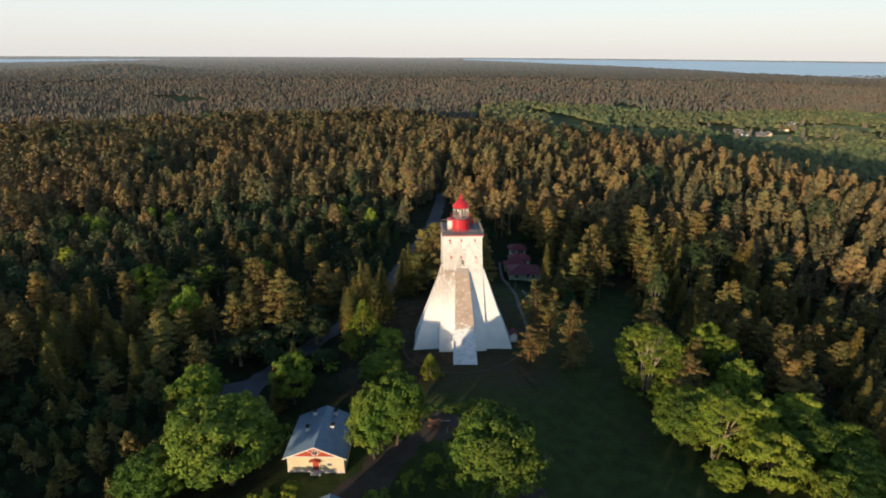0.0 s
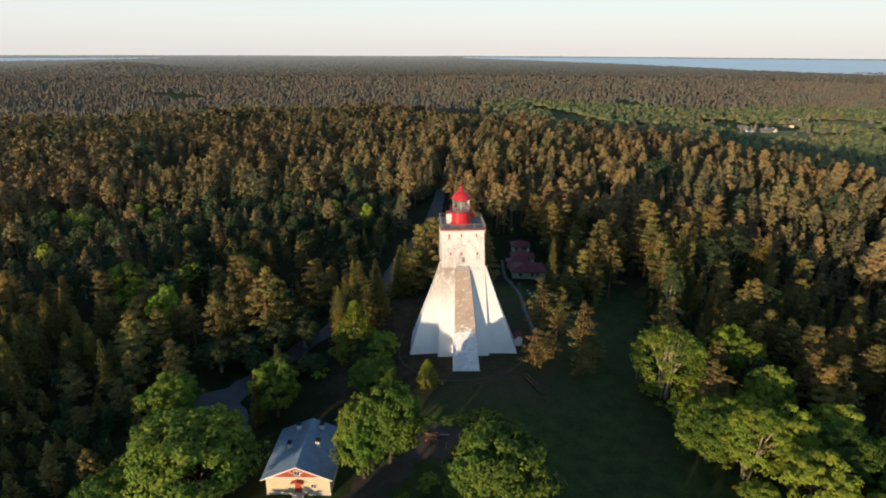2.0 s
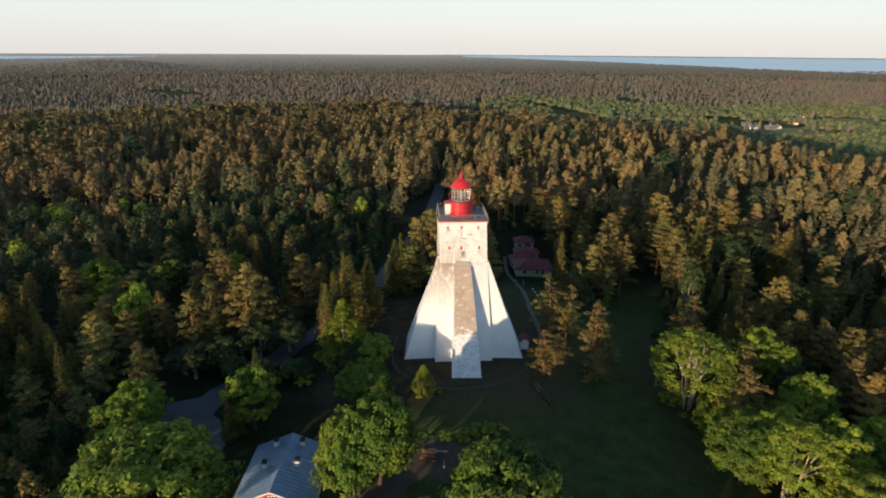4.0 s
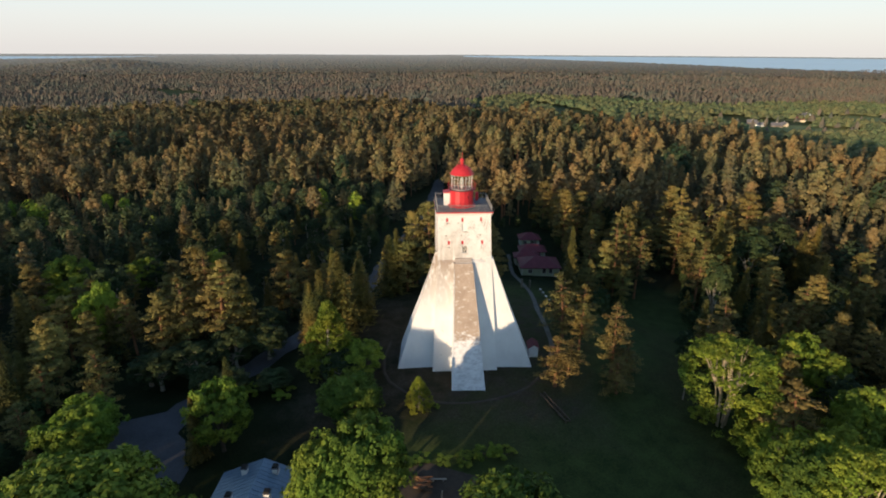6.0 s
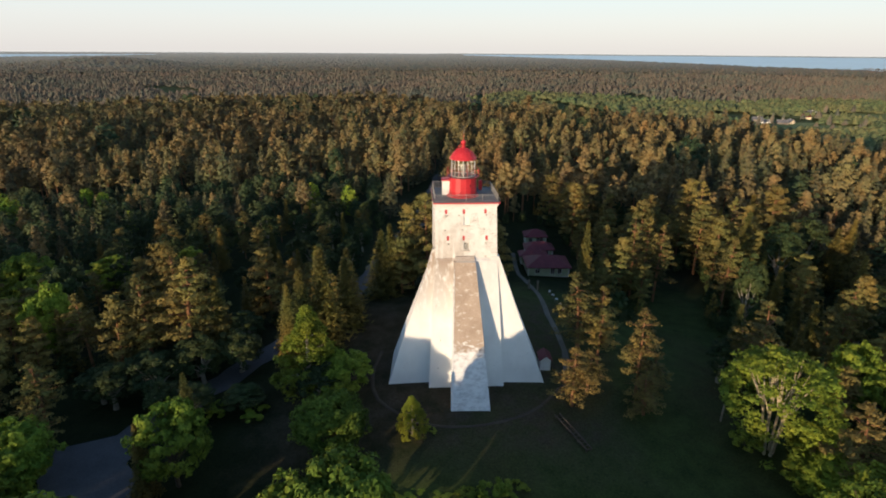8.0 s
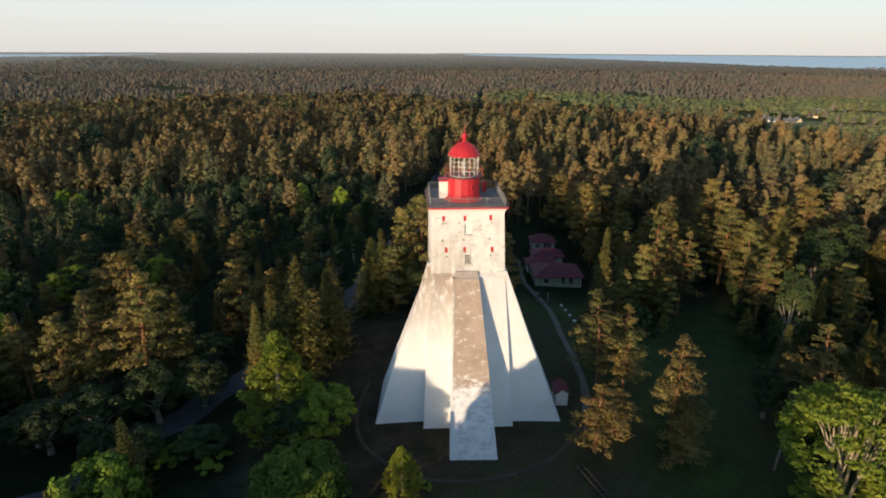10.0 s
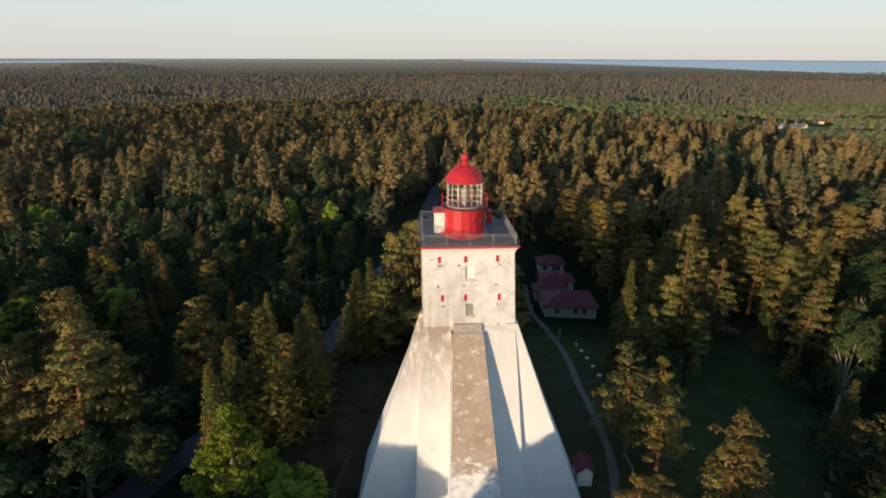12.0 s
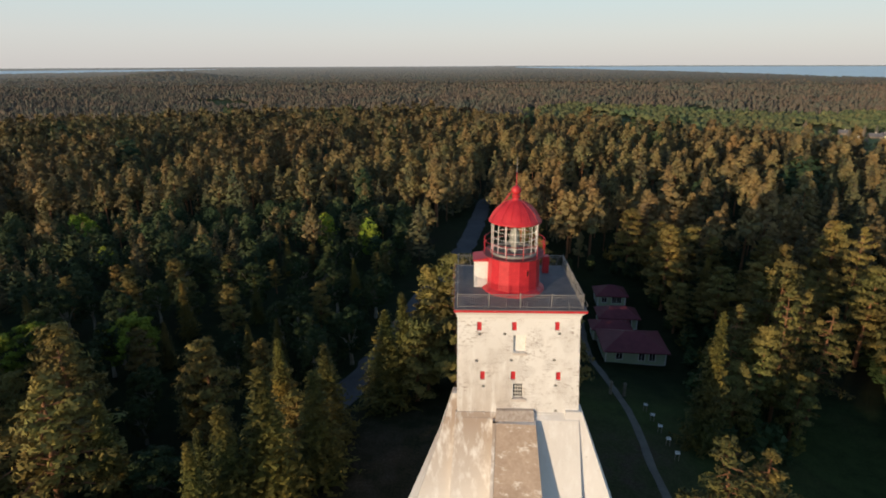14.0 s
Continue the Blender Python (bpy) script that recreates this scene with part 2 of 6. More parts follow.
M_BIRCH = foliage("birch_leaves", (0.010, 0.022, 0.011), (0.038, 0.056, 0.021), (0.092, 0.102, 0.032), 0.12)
# pines, spruces and birches farther off: haze put into the colour, bluer, darks lifted
M_FARHAZEPINE = foliage("hazed_far_pine_needles", (0.058, 0.062, 0.056), (0.116, 0.104, 0.082), (0.164, 0.132, 0.098), 0.1)
M_MIDHAZEPINE = foliage("hazed_mid_pine_needles", (0.040, 0.044, 0.036), (0.160, 0.126, 0.060), (0.275, 0.198, 0.080), 0.1)
M_MIDHAZESPRUCE = foliage("hazed_mid_spruce_needles", (0.036, 0.044, 0.034), (0.132, 0.112, 0.054), (0.236, 0.176, 0.072), 0.1)
M_MIDHAZEBIRCH = foliage("hazed_young_birch_leaves", (0.014, 0.028, 0.019), (0.037, 0.058, 0.028), (0.100, 0.115, 0.042), 0.12)
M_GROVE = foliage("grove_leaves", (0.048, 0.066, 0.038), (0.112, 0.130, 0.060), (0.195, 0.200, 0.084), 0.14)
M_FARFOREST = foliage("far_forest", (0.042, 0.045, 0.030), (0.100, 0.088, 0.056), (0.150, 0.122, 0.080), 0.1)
# the farthest woods are a backdrop: haze is put in as a faint emission, stronger with distance from the tower
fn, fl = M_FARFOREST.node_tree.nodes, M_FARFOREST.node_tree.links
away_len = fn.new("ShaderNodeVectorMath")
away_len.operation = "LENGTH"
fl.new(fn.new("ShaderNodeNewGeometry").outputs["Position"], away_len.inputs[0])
haze_glow = math_node(fn, fl, "MULTIPLY", math_node(fn, fl, "SUBTRACT", away_len.outputs["Value"], 1800.0), 1 / 2900.0, True)
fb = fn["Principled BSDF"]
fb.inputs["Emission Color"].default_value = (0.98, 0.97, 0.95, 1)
fl.new(math_node(fn, fl, "MULTIPLY", haze_glow, 0.22), fb.inputs["Emission Strength"])

M_GLASS, gn, gl, gb = material("lantern_glass", 0.03, 0.0, 0.5)
gb.inputs["Transmission Weight"].default_value = 1.0
gb.inputs["IOR"].default_value = 1.1
gb.inputs["Base Color"].default_value = (0.93, 0.96, 0.96, 1)


def grass_material():
    m, n, l, b = material("meadow_grass", 0.95, 0.0, 0.1)
    co = n.new("ShaderNodeNewGeometry").outputs["Position"]
    wide = noise_node(n, l, co, 0.035, 5.0)
    mid = noise_node(n, l, co, 0.35, 5.0)
    fine = noise_node(n, l, co, 4.0, 4.0)
    g = ramp_node(n, l, mid, [(0.3, (0.012, 0.030, 0.011)), (0.7, (0.046, 0.076, 0.026))])
    d = ramp_node(n, l, fine, [(0.3, (0.030, 0.026, 0.017)), (0.7, (0.060, 0.050, 0.032))])
    c = mix_node(n, l, math_node(n, l, "MULTIPLY", math_node(n, l, "SUBTRACT", wide, 0.50), 5.0, True), g, d)
    c = mix_node(n, l, 0.42, c, ramp_node(n, l, fine, [(0.3, (0.008, 0.015, 0.005)), (0.7, (0.058, 0.072, 0.023))]))
    # the mown lawn east of the tower; elsewhere darker forest floor
    at = n.new("ShaderNodeSeparateXYZ")
    l.new(co, at.inputs[0])
    rag = math_node(n, l, "MULTIPLY", math_node(n, l, "SUBTRACT", noise_node(n, l, co, 0.12, 4.0), 0.5), 14.0)
    e0 = math_node(n, l, "MULTIPLY", math_node(n, l, "ADD", math_node(n, l, "ADD", at.outputs[0], math_node(n, l, "MAXIMUM", math_node(n, l, "SUBTRACT", -14.0, at.outputs[1]), -1.0)), rag), 0.12, True)
    e1 = math_node(n, l, "MULTIPLY", math_node(n, l, "ADD", math_node(n, l, "SUBTRACT", 60.0, at.outputs[0]), rag), 0.12, True)
    e2 = math_node(n, l, "MULTIPLY", math_node(n, l, "ADD", math_node(n, l, "SUBTRACT", 36.0, at.outputs[1]), rag), 0.12, True)
    lawn = math_node(n, l, "MULTIPLY", math_node(n, l, "MULTIPLY", e0, e1), e2)
    floor_tone = mix_node(n, l, 1.0, c, (0.5, 0.45, 0.45), "MULTIPLY")
    lawn_tone = mix_node(n, l, 1.0, c, (1.35, 1.2, 1.05), "MULTIPLY")
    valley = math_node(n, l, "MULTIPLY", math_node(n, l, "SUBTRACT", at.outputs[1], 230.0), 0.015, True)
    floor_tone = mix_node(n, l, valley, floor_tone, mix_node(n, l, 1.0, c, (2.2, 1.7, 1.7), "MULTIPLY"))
    c = mix_node(n, l, lawn, floor_tone, lawn_tone)
    # trodden earth round the foot of the tower
    from_x = math_node(n, l, "ABSOLUTE", math_node(n, l, "ADD", at.outputs[0], 3.0))
    from_y = math_node(n, l, "ABSOLUTE", math_node(n, l, "ADD", at.outputs[1], 4.0))
    reach = math_node(n, l, "SUBTRACT", 27.0, math_node(n, l, "MAXIMUM", from_x, from_y))
    trod = math_node(n, l, "MULTIPLY", math_node(n, l, "ADD", reach, rag), 0.10, True)
    trod = math_node(n, l, "MULTIPLY", trod, math_node(n, l, "ADD", math_node(n, l, "MULTIPLY", math_node(n, l, "SUBTRACT", mid, 0.4), 3.0, True), 0.35, True))
    c = mix_node(n, l, trod, c, ramp_node(n, l, fine, [(0.3, (0.036, 0.029, 0.020)), (0.7, (0.078, 0.063, 0.043))]))
    l.new(c, b.inputs["Base Color"])
    bump_to(n, l, b, fine, 0.6, 0.15)
    return m


M_GRASS = grass_material()
M_FIELD = surface("mown_field", (0.12, 0.15, 0.045), (0.21, 0.23, 0.08), 0.95, 0.02, 0.6, 0.3, 0.1)


# ---- helpers for meshes ----
def fast_mesh(name, verts, quads, mats, index=None, smooth=False):
    """A mesh from arrays of corners and of faces with four (or three) corners each."""
    verts, quads = np.asarray(verts, float), np.asarray(quads, int)
    me = bpy.data.meshes.new(name)
    k = quads.shape[1]
    me.vertices.add(len(verts))
    me.vertices.foreach_set("co", verts.ravel())
    me.loops.add(quads.size)
    me.loops.foreach_set("vertex_index", quads.ravel())
    me.polygons.add(len(quads))
    me.polygons.foreach_set("loop_start", np.arange(0, quads.size, k))
    if index is not None:
        me.polygons.foreach_set("material_index", np.asarray(index, int))
    me.polygons.foreach_set("use_smooth", np.full(len(quads), smooth))
    for mt in mats:
        me.materials.append(mt)
    me.update(calc_edges=True)
    me.validate()
    return me


def part(name, bm, mat, parent=None, label="", smooth=False):
    me = bpy.data.meshes.new(name)
    bmesh.ops.recalc_face_normals(bm, faces=bm.faces[:])
    if smooth:
        for f in bm.faces:
            f.smooth = True
    bm.to_mesh(me)
    bm.free()
    me.materials.append(mat)
    ob = new(name, me)
    ob.parent = parent
    return tagged(ob, label)


def thing(name, at, label, category, group="", kind=""):
    e = new(name)
    e.location = at
    e.empty_display_size = 0.5
    return tagged(e, label, category, group, kind)


def shared(name, mesh, parent, m=None):
    ob = new(name, mesh)
    ob.parent = parent
    if m is not None:
        ob.matrix_basis = m
    return ob


def box(bm, x0, x1, y0, y1, z0, z1, bevel=0.0):
    vs = [bm.verts.new(p) for p in ((x0, y0, z0), (x1, y0, z0), (x1, y1, z0), (x0, y1, z0), (x0, y0, z1), (x1, y0, z1), (x1, y1, z1), (x0, y1, z1))]
    fs = [bm.faces.new([vs[i] for i in q]) for q in ((3, 2, 1, 0), (4, 5, 6, 7), (0, 1, 5, 4), (1, 2, 6, 5), (2, 3, 7, 6), (3, 0, 4, 7))]
    if bevel:
        bmesh.ops.bevel(bm, geom=list({e for f in fs for e in f.edges}), offset=bevel, segments=1, affect="EDGES")
    return bm


def boxed(x0, x1, y0, y1, z0, z1, bevel=0.0):
    return box(bmesh.new(), x0, x1, y0, y1, z0, z1, bevel)


def loft(sections, bevel=0.0, segments=2):
    """A closed solid through rings of corners, from the lowest to the highest."""
    bm = bmesh.new()
    rings = [[bm.verts.new(p) for p in s] for s in sections]
    k = len(rings[0])
    for a, b in zip(rings, rings[1:]):
        for i in range(k):
            bm.faces.new((a[i], a[(i + 1) % k], b[(i + 1) % k], b[i]))
    bm.faces.new(rings[0][::-1])
    bm.faces.new(rings[-1])
    if bevel:
        sharp = [e for e in bm.edges if len(e.link_faces) == 2 and e.calc_face_angle(0) > 0.5]
        bmesh.ops.bevel(bm, geom=sharp, offset=bevel, segments=segments, affect="EDGES")
    return bm


def turned(profile, sides, axis=(0, 0), start=0.0):
    """A solid of revolution about an upright axis through profile points (radius, z)."""
    rings = []
    for r, z in profile:
        rings.append([(axis[0] + max(r, 0.001) * math.cos(start + 2 * math.pi * i / sides), axis[1] + max(r, 0.001) * math.sin(start + 2 * math.pi * i / sides), z) for i in range(sides)])
    return loft(rings)


def rod(a, b, r0, r1=None, sides=6):
    """A tapered round bar from a to b."""
    a, b = Vector(a), Vector(b)
    r1 = r0 if r1 is None else r1
    d = (b - a).normalized()
    u = d.orthogonal().normalized()
    v = d.cross(u)
    ring = lambda c, r: [c + r * (math.cos(2 * math.pi * i / sides) * u + math.sin(2 * math.pi * i / sides) * v) for i in range(sides)]
    return loft([ring(a, r0), ring(b, r1)])


def join(*bms):
    out = bmesh.new()
    for b in bms:
        me = bpy.data.meshes.new("tmp")
        b.to_mesh(me)
        b.free()
        out.from_mesh(me)
        bpy.data.meshes.remove(me)
    return out


# ---- the lie of the land ----
def step(a, b, v):
    t = np.clip((np.asarray(v, float) - a) / (b - a), 0, 1)
    return t * t * (3 - 2 * t)


def land(x, y):
    """Height of the ground: a mound under the tower, a plateau, a valley, and far woods that climb to the skyline."""
    x, y = np.asarray(x, float), np.asarray(y, float)
    r = np.hypot(x, y)
    north = step(-20, 15, y)
    z = -(3.4 + 2.6 * north) * step(13, 52, r)
    west = 1 - step(-70, 30, x)
    east_drop = 31 * step(250, 680, np.hypot(np.where(x > 0, 1.55 * x, x), y))
    west_drop = 8 * step(60, 220, r) + 4 * step(220, 450, r) + 22 * step(430, 1000, r)
    z = z - east_drop * (1 - west) - west_drop * west
    z = z - 8 * step(50, 125, x) * (1 - step(35, 110, y))
    z = z + np.clip(r - 900, 0, None) * (55.0 / 3900.0)
    z = z + 26 * np.exp(-((x + 1240) / 230) ** 2 - ((y - 2060) / 160) ** 2)
    z = z + 0.35 * np.sin(x * 0.051 + 1.3) * np.cos(y * 0.043) * step(25, 70, r)
    return z


def g(x, y):
    return float(land(x, y))


N_AZ = 220
radii = np.concatenate([np.arange(0.001, 60, 2.0), np.arange(60, 160, 4.0), np.geomspace(160, 4850, 60)])
az = np.linspace(0, 2 * math.pi, N_AZ, endpoint=False)
RR, AA = np.meshgrid(radii, az, indexing="ij")
GX, GY = RR * np.sin(AA), RR * np.cos(AA)
gi = np.arange(RR.size).reshape(RR.shape)
gq = np.stack([gi[:-1], np.roll(gi, -1, 1)[:-1], np.roll(gi, -1, 1)[1:], gi[1:]], -1).reshape(-1, 4)[:, ::-1]
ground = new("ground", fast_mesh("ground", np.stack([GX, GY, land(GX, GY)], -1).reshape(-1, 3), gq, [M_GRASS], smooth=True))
tagged(ground, "dark green grass and bare earth on a forested hill", "ground", kind="structure")


def smooth_line(points, spacing=2.0):
    """Points along a Catmull-Rom curve."""
    p = [np.array(q, float) for q in points]
    p = [2 * p[0] - p[1]] + p + [2 * p[-1] - p[-2]]
    out = []
    for a, b, c, d in zip(p, p[1:], p[2:], p[3:]):
        k = max(2, int(np.linalg.norm(c - b) / spacing))
        for i in range(k):
            t = i / k
            out.append(0.5 * (2 * b + (c - a) * t + (2 * a - 5 * b + 4 * c - d) * t * t + (3 * b - a - 3 * c + d) * t ** 3))
    out.append(p[-2])
    return np.array(out)


def strip(name, points, width, mat, label, category, lift=0.09, seed=1):
    line = smooth_line(points)
    rs = np.random.RandomState(seed)
    d = np.gradient(line, axis=0)
    d /= np.linalg.norm(d, axis=1)[:, None]
    side = np.stack([d[:, 1], -d[:, 0]], 1)
    rows = []
    for f in (-0.5, -0.25, 0.0, 0.25, 0.5):
        w = width * f * (1 + (0.12 * rs.randn(len(line)) if abs(f) == 0.5 else 0))
        q = line + side * np.asarray(w).reshape(-1, 1)
        rows.append(np.column_stack([q, land(q[:, 0], q[:, 1]) + lift - (0.06 if abs(f) == 0.5 else 0)]))
    v = np.stack(rows, 1)
    idx = np.arange(v.shape[0] * 5).reshape(-1, 5)
    q = np.stack([idx[:-1, :-1], idx[:-1, 1:], idx[1:, 1:], idx[1:, :-1]], -1).reshape(-1, 4)
    ob = new(name, fast_mesh(name, v.reshape(-1, 3), q, [mat], smooth=True))
    return tagged(ob, label, category, kind="structure")


ROAD = [(-41, -48), (-45, -36), (-45, -25), (-39.5, -13), (-33.4, -3), (-26.5, 10), (-22.6, 25), (-17.4, 60), (-13.4, 80), (-10.2, 100), (-8.0, 124), (-3, 230), (8, 360), (20, 480)]
strip("road", ROAD[:11] + [(-5.5, 165)], 5.2, M_ASPHALT, "narrow grey asphalt road through the forest", "road", 0.12)
strip("parking_area", [(-41, -37), (-45, -29), (-48.5, -21)], 11.0, M_ASPHALT, "grey gravel and asphalt parking area among trees", "parking area", 0.16, 4)
strip("footpath", [(15.5, 60), (15.0, 46), (15.7, 38), (16.4, 29), (16.6, 20), (16.2, 11), (16.6, 3), (16.4, -4), (15.4, -9), (14.9, -13)], 1.0, M_GRAVEL, "trodden pale gravel footpath beside the lighthouse", "footpath", 0.10, 2)
strip("trail", [(15.1, -11.0), (9.0, -18.0), (1, -21), (-6, -20.2), (-11.6, -15.5), (-13, -10), (-12.4, -3)], 0.5, M_EARTH, "thin trodden earth trail round the lighthouse", "trail", 0.08, 2)
strip("yard_path", [(10.5, -60), (9, -52), (0, -37.5), (-9, -38), (-16, -50), (-20, -58)], 7.0, M_EARTH, "bare earth yard between house and maple trees", "path", 0.08, 3)


# ---- sea beyond the forest ----
def water_patch(a0, a1, near, far, lift):
    """A bay between two bearings (degrees right of +y), with its near and far shore given at even steps."""
    b = np.radians(np.linspace(a0, a1, 40))
    rn = np.interp(np.linspace(0, 1, 40), np.linspace(0, 1, len(near)), near)
    rf = np.interp(np.linspace(0, 1, 40), np.linspace(0, 1, len(far)), far)
    rows = []
    for f in np.linspace(0, 1, 12):
        r = rn * (1 - f) + rf * f
        x, y = r * np.sin(b), r * np.cos(b)
        rows.append(np.column_stack([x, y, land(x, y) + lift]))
    v = np.stack(rows, 0)
    idx = np.arange(v.shape[0] * v.shape[1]).reshape(v.shape[:2])
    q = np.stack([idx[:-1, :-1], idx[:-1, 1:], idx[1:, 1:], idx[1:, :-1]], -1).reshape(-1, 4)[:, ::-1]
    return tagged(new("water", fast_mesh("water", v.reshape(-1, 3), q, [M_WATER])), "calm pale blue sea beyond the forest", "sea", kind="structure")


water_patch(1.5, 46, (3900, 3350, 2900, 2500, 2300, 2200), (4200, 4200, 4220, 4250, 4250, 4250), 6)
water_patch(-50, -27, (3300, 3300, 3500, 3800), (3950, 3950, 3950, 3950), 6)


def field(name, cx, cy, rx, ry, turn, label):
    """A patch of open field with a soft outline, draped on the land."""
    a = np.linspace(0, 2 * math.pi, 40, endpoint=False)
    rows = [np.array([[cx, cy]]).repeat(40, 0)]
    for f in (0.35, 0.7, 1.0):
        wob = 1 + 0.16 * np.sin(3 * a + cx) + 0.10 * np.sin(5 * a + cy)
        x, y = rx * f * wob * np.cos(a), ry * f * wob * np.sin(a)
        t = radians(turn)
        rows.append(np.stack([cx + x * math.cos(t) - y * math.sin(t), cy + x * math.sin(t) + y * math.cos(t)], 1))
    v = np.stack(rows)
    idx = np.arange(160).reshape(4, 40)
    q = np.stack([idx[:-1], idx[1:], np.roll(idx, -1, 1)[1:], np.roll(idx, -1, 1)[:-1]], -1).reshape(-1, 4)
    vv = v.reshape(-1, 2)
    ob = new(name, fast_mesh(name, np.column_stack([vv, land(vv[:, 0], vv[:, 1]) + 1.2]), q, [M_FIELD], smooth=True))
    return tagged(ob, label, "field", kind="structure")


field("field", 395, 560, 95, 42, 22, "light green mown field beside the village")
field("field", 300, 640, 120, 26, -28, "light green meadow strip in the valley")
field("field", 540, 690, 90, 40, 15, "light green meadow behind the village")


# ---- the lighthouse ----
lighthouse = thing("lighthouse", (0, 0, 0), "white limewashed stone lighthouse with sloping buttresses and red lantern", "lighthouse")
TOP = 16.3      # where the sloping mass meets the shaft


def quad_ring(x0, x1, y0f, y1f, yb, z, y_mid=None):
    return [(x0, y0f, z), (x1, y1f, z), (x1, yb, z), (x0, yb, z)]


core = loft([quad_ring(-4.72, 5.95, -13.25, -12.55, 13.0, -0.6), quad_ring(-4.70, 5.93, -13.0, -12.35, 12.8, 0.0), quad_ring(-4.45, 5.45, -9.35, -8.95, 9.0, 8.0), quad_ring(-4.14, 5.01, -5.66, -5.30, 5.5, TOP), quad_ring(-4.12, 5.00, -5.42, -4.84, 5.2, 16.66)], 0.09)
part("sloping_base", core, M_WASH, lighthouse)
west = loft([[(-10.75, -12.5, -0.6), (-3.0, -11.6, -0.6), (-3.0, -3.0, -0.6), (-10.9, -3.0, -0.6)],
             [(-10.45, -12.12, 0.0), (-3.0, -11.45, 0.0), (-3.0, -3.0, 0.0), (-10.55, -3.0, 0.0)],
             [(-8.75, -9.95, 5.0), (-3.0, -9.5, 5.0), (-3.0, -3.4, 5.0), (-8.8, -3.4, 5.0)],
             [(-7.10, -8.00, 9.6), (-3.0, -7.70, 9.6), (-3.0, -3.8, 9.6), (-7.12, -3.8, 9.6)],
             [(-5.45, -6.10, 14.2), (-3.7, -5.9, 14.2), (-3.7, -3.9, 14.2), (-5.45, -3.9, 14.2)],
             [(-4.42, -4.75, 17.8), (-3.9, -4.70, 17.8), (-3.9, -3.9, 17.8), (-4.42, -3.9, 17.8)]], 0.12)
part("buttress", west, M_WASH, lighthouse)
east = loft([[(4.0, -11.7, -0.6), (12.1, -11.55, -0.6), (12.1, -4.5, -0.6), (4.0, -4.5, -0.6)],
             [(4.0, -11.45, 0.0), (11.75, -11.25, 0.0), (11.75, -4.5, 0.0), (4.0, -4.5, 0.0)],
             [(4.0, -8.15, 8.5), (8.35, -8.05, 8.5), (8.35, -4.6, 8.5), (4.0, -4.6, 8.5)],
             [(4.0, -5.05, 16.9), (5.22, -5.0, 16.9), (5.22, -3.9, 16.9), (4.0, -3.9, 16.9)]], 0.12)
part("buttress", east, M_WASH, lighthouse)
# the stair buttress in front: brown render on its back, white cheeks
stair = loft([[(-1.62, -18.35, -0.5), (3.70, -18.15, -0.5), (3.70, -10.0, -0.5), (-1.62, -10.0, -0.5)],
              [(-1.58, -18.05, 0.0), (3.64, -17.88, 0.0), (3.64, -10.0, 0.0), (-1.58, -10.0, 0.0)],
              [(-1.46, -11.70, 8.6), (2.72, -11.60, 8.6), (2.72, -8.0, 8.6), (-1.46, -8.0, 8.6)],
              [(-1.33, -6.14, 16.35), (1.80, -6.09, 16.35), (1.80, -4.6, 16.35), (-1.33, -4.6, 16.35)]], 0.06, 1)
stair_ob = part("stair_buttress", stair, M_WASH, lighthouse, "front buttress with brown weathered render")
stair_ob.data.materials.append(M_RENDER)
for f in stair_ob.data.polygons:
    if f.normal.y < -0.4 and f.normal.z > 0.25 and abs(f.normal.x) < 0.4 and f.area > 2:
        f.material_index = 1
part("cheek", loft([[(x, y - 0.05, z), (x + 0.24, y - 0.05, z), (x + 0.24, y + 0.3, z), (x, y + 0.3, z)] for x, y, z in ((-1.60, -18.05, 0.0), (-1.48, -11.70, 8.6), (-1.35, -6.14, 16.35))], 0.01, 1), M_WASH, lighthouse, "white cheek of the stair buttress")
for x, z in ((-9.0, 2.2), (-7.6, 3.4), (-6.6, 2.0), (-6.9, 4.9), (-5.6, 3.3)):
    f = z / 9.6
    part("drain_hole", boxed(x - 0.06, x + 0.06, -12.12 + 4.12 * f - 0.01 + 0.10 * (x + 10.45), -11.2 + 4.12 * f, z - 0.06, z + 0.06), M_DARK, lighthouse)
for x, z in ((-3.4, 2.4), (-2.4, 4.1), (-3.1, 6.0), (4.5, 2.6), (5.0, 5.2), (4.3, 7.0)):
    part("drain_hole", boxed(x - 0.06, x + 0.06, -13.0 + 0.456 * z + 0.06 * (x + 4.7) - 0.04, -12.0 + 0.456 * z, z - 0.06, z + 0.06), M_DARK, lighthouse)
part("brick_ledge", loft([[(-1.14, -6.05, 16.20), (1.72, -5.88, 16.20), (1.72, -4.9, 16.20), (-1.14, -4.9, 16.20)], [(-1.10, -5.38, 16.92), (1.68, -5.18, 16.92), (1.68, -4.8, 17.0), (-1.10, -4.8, 17.0)]], 0.04, 1), M_LEDGE, lighthouse, "worn brick ledge")

# the shaft: four walls with real window openings
SZ0, SZ1 = 15.6, 24.15


def shaft_x(side, z):
    f = (z - SZ0) / (SZ1 - SZ0)
    return (-4.06 if side < 0 else 5.02 - 0.27 * f)


def shaft_y(front, z):
    f = (z - SZ0) / (SZ1 - SZ0)
    return (-5.18 + 0.92 * f) if front else (4.95 - 0.85 * f)


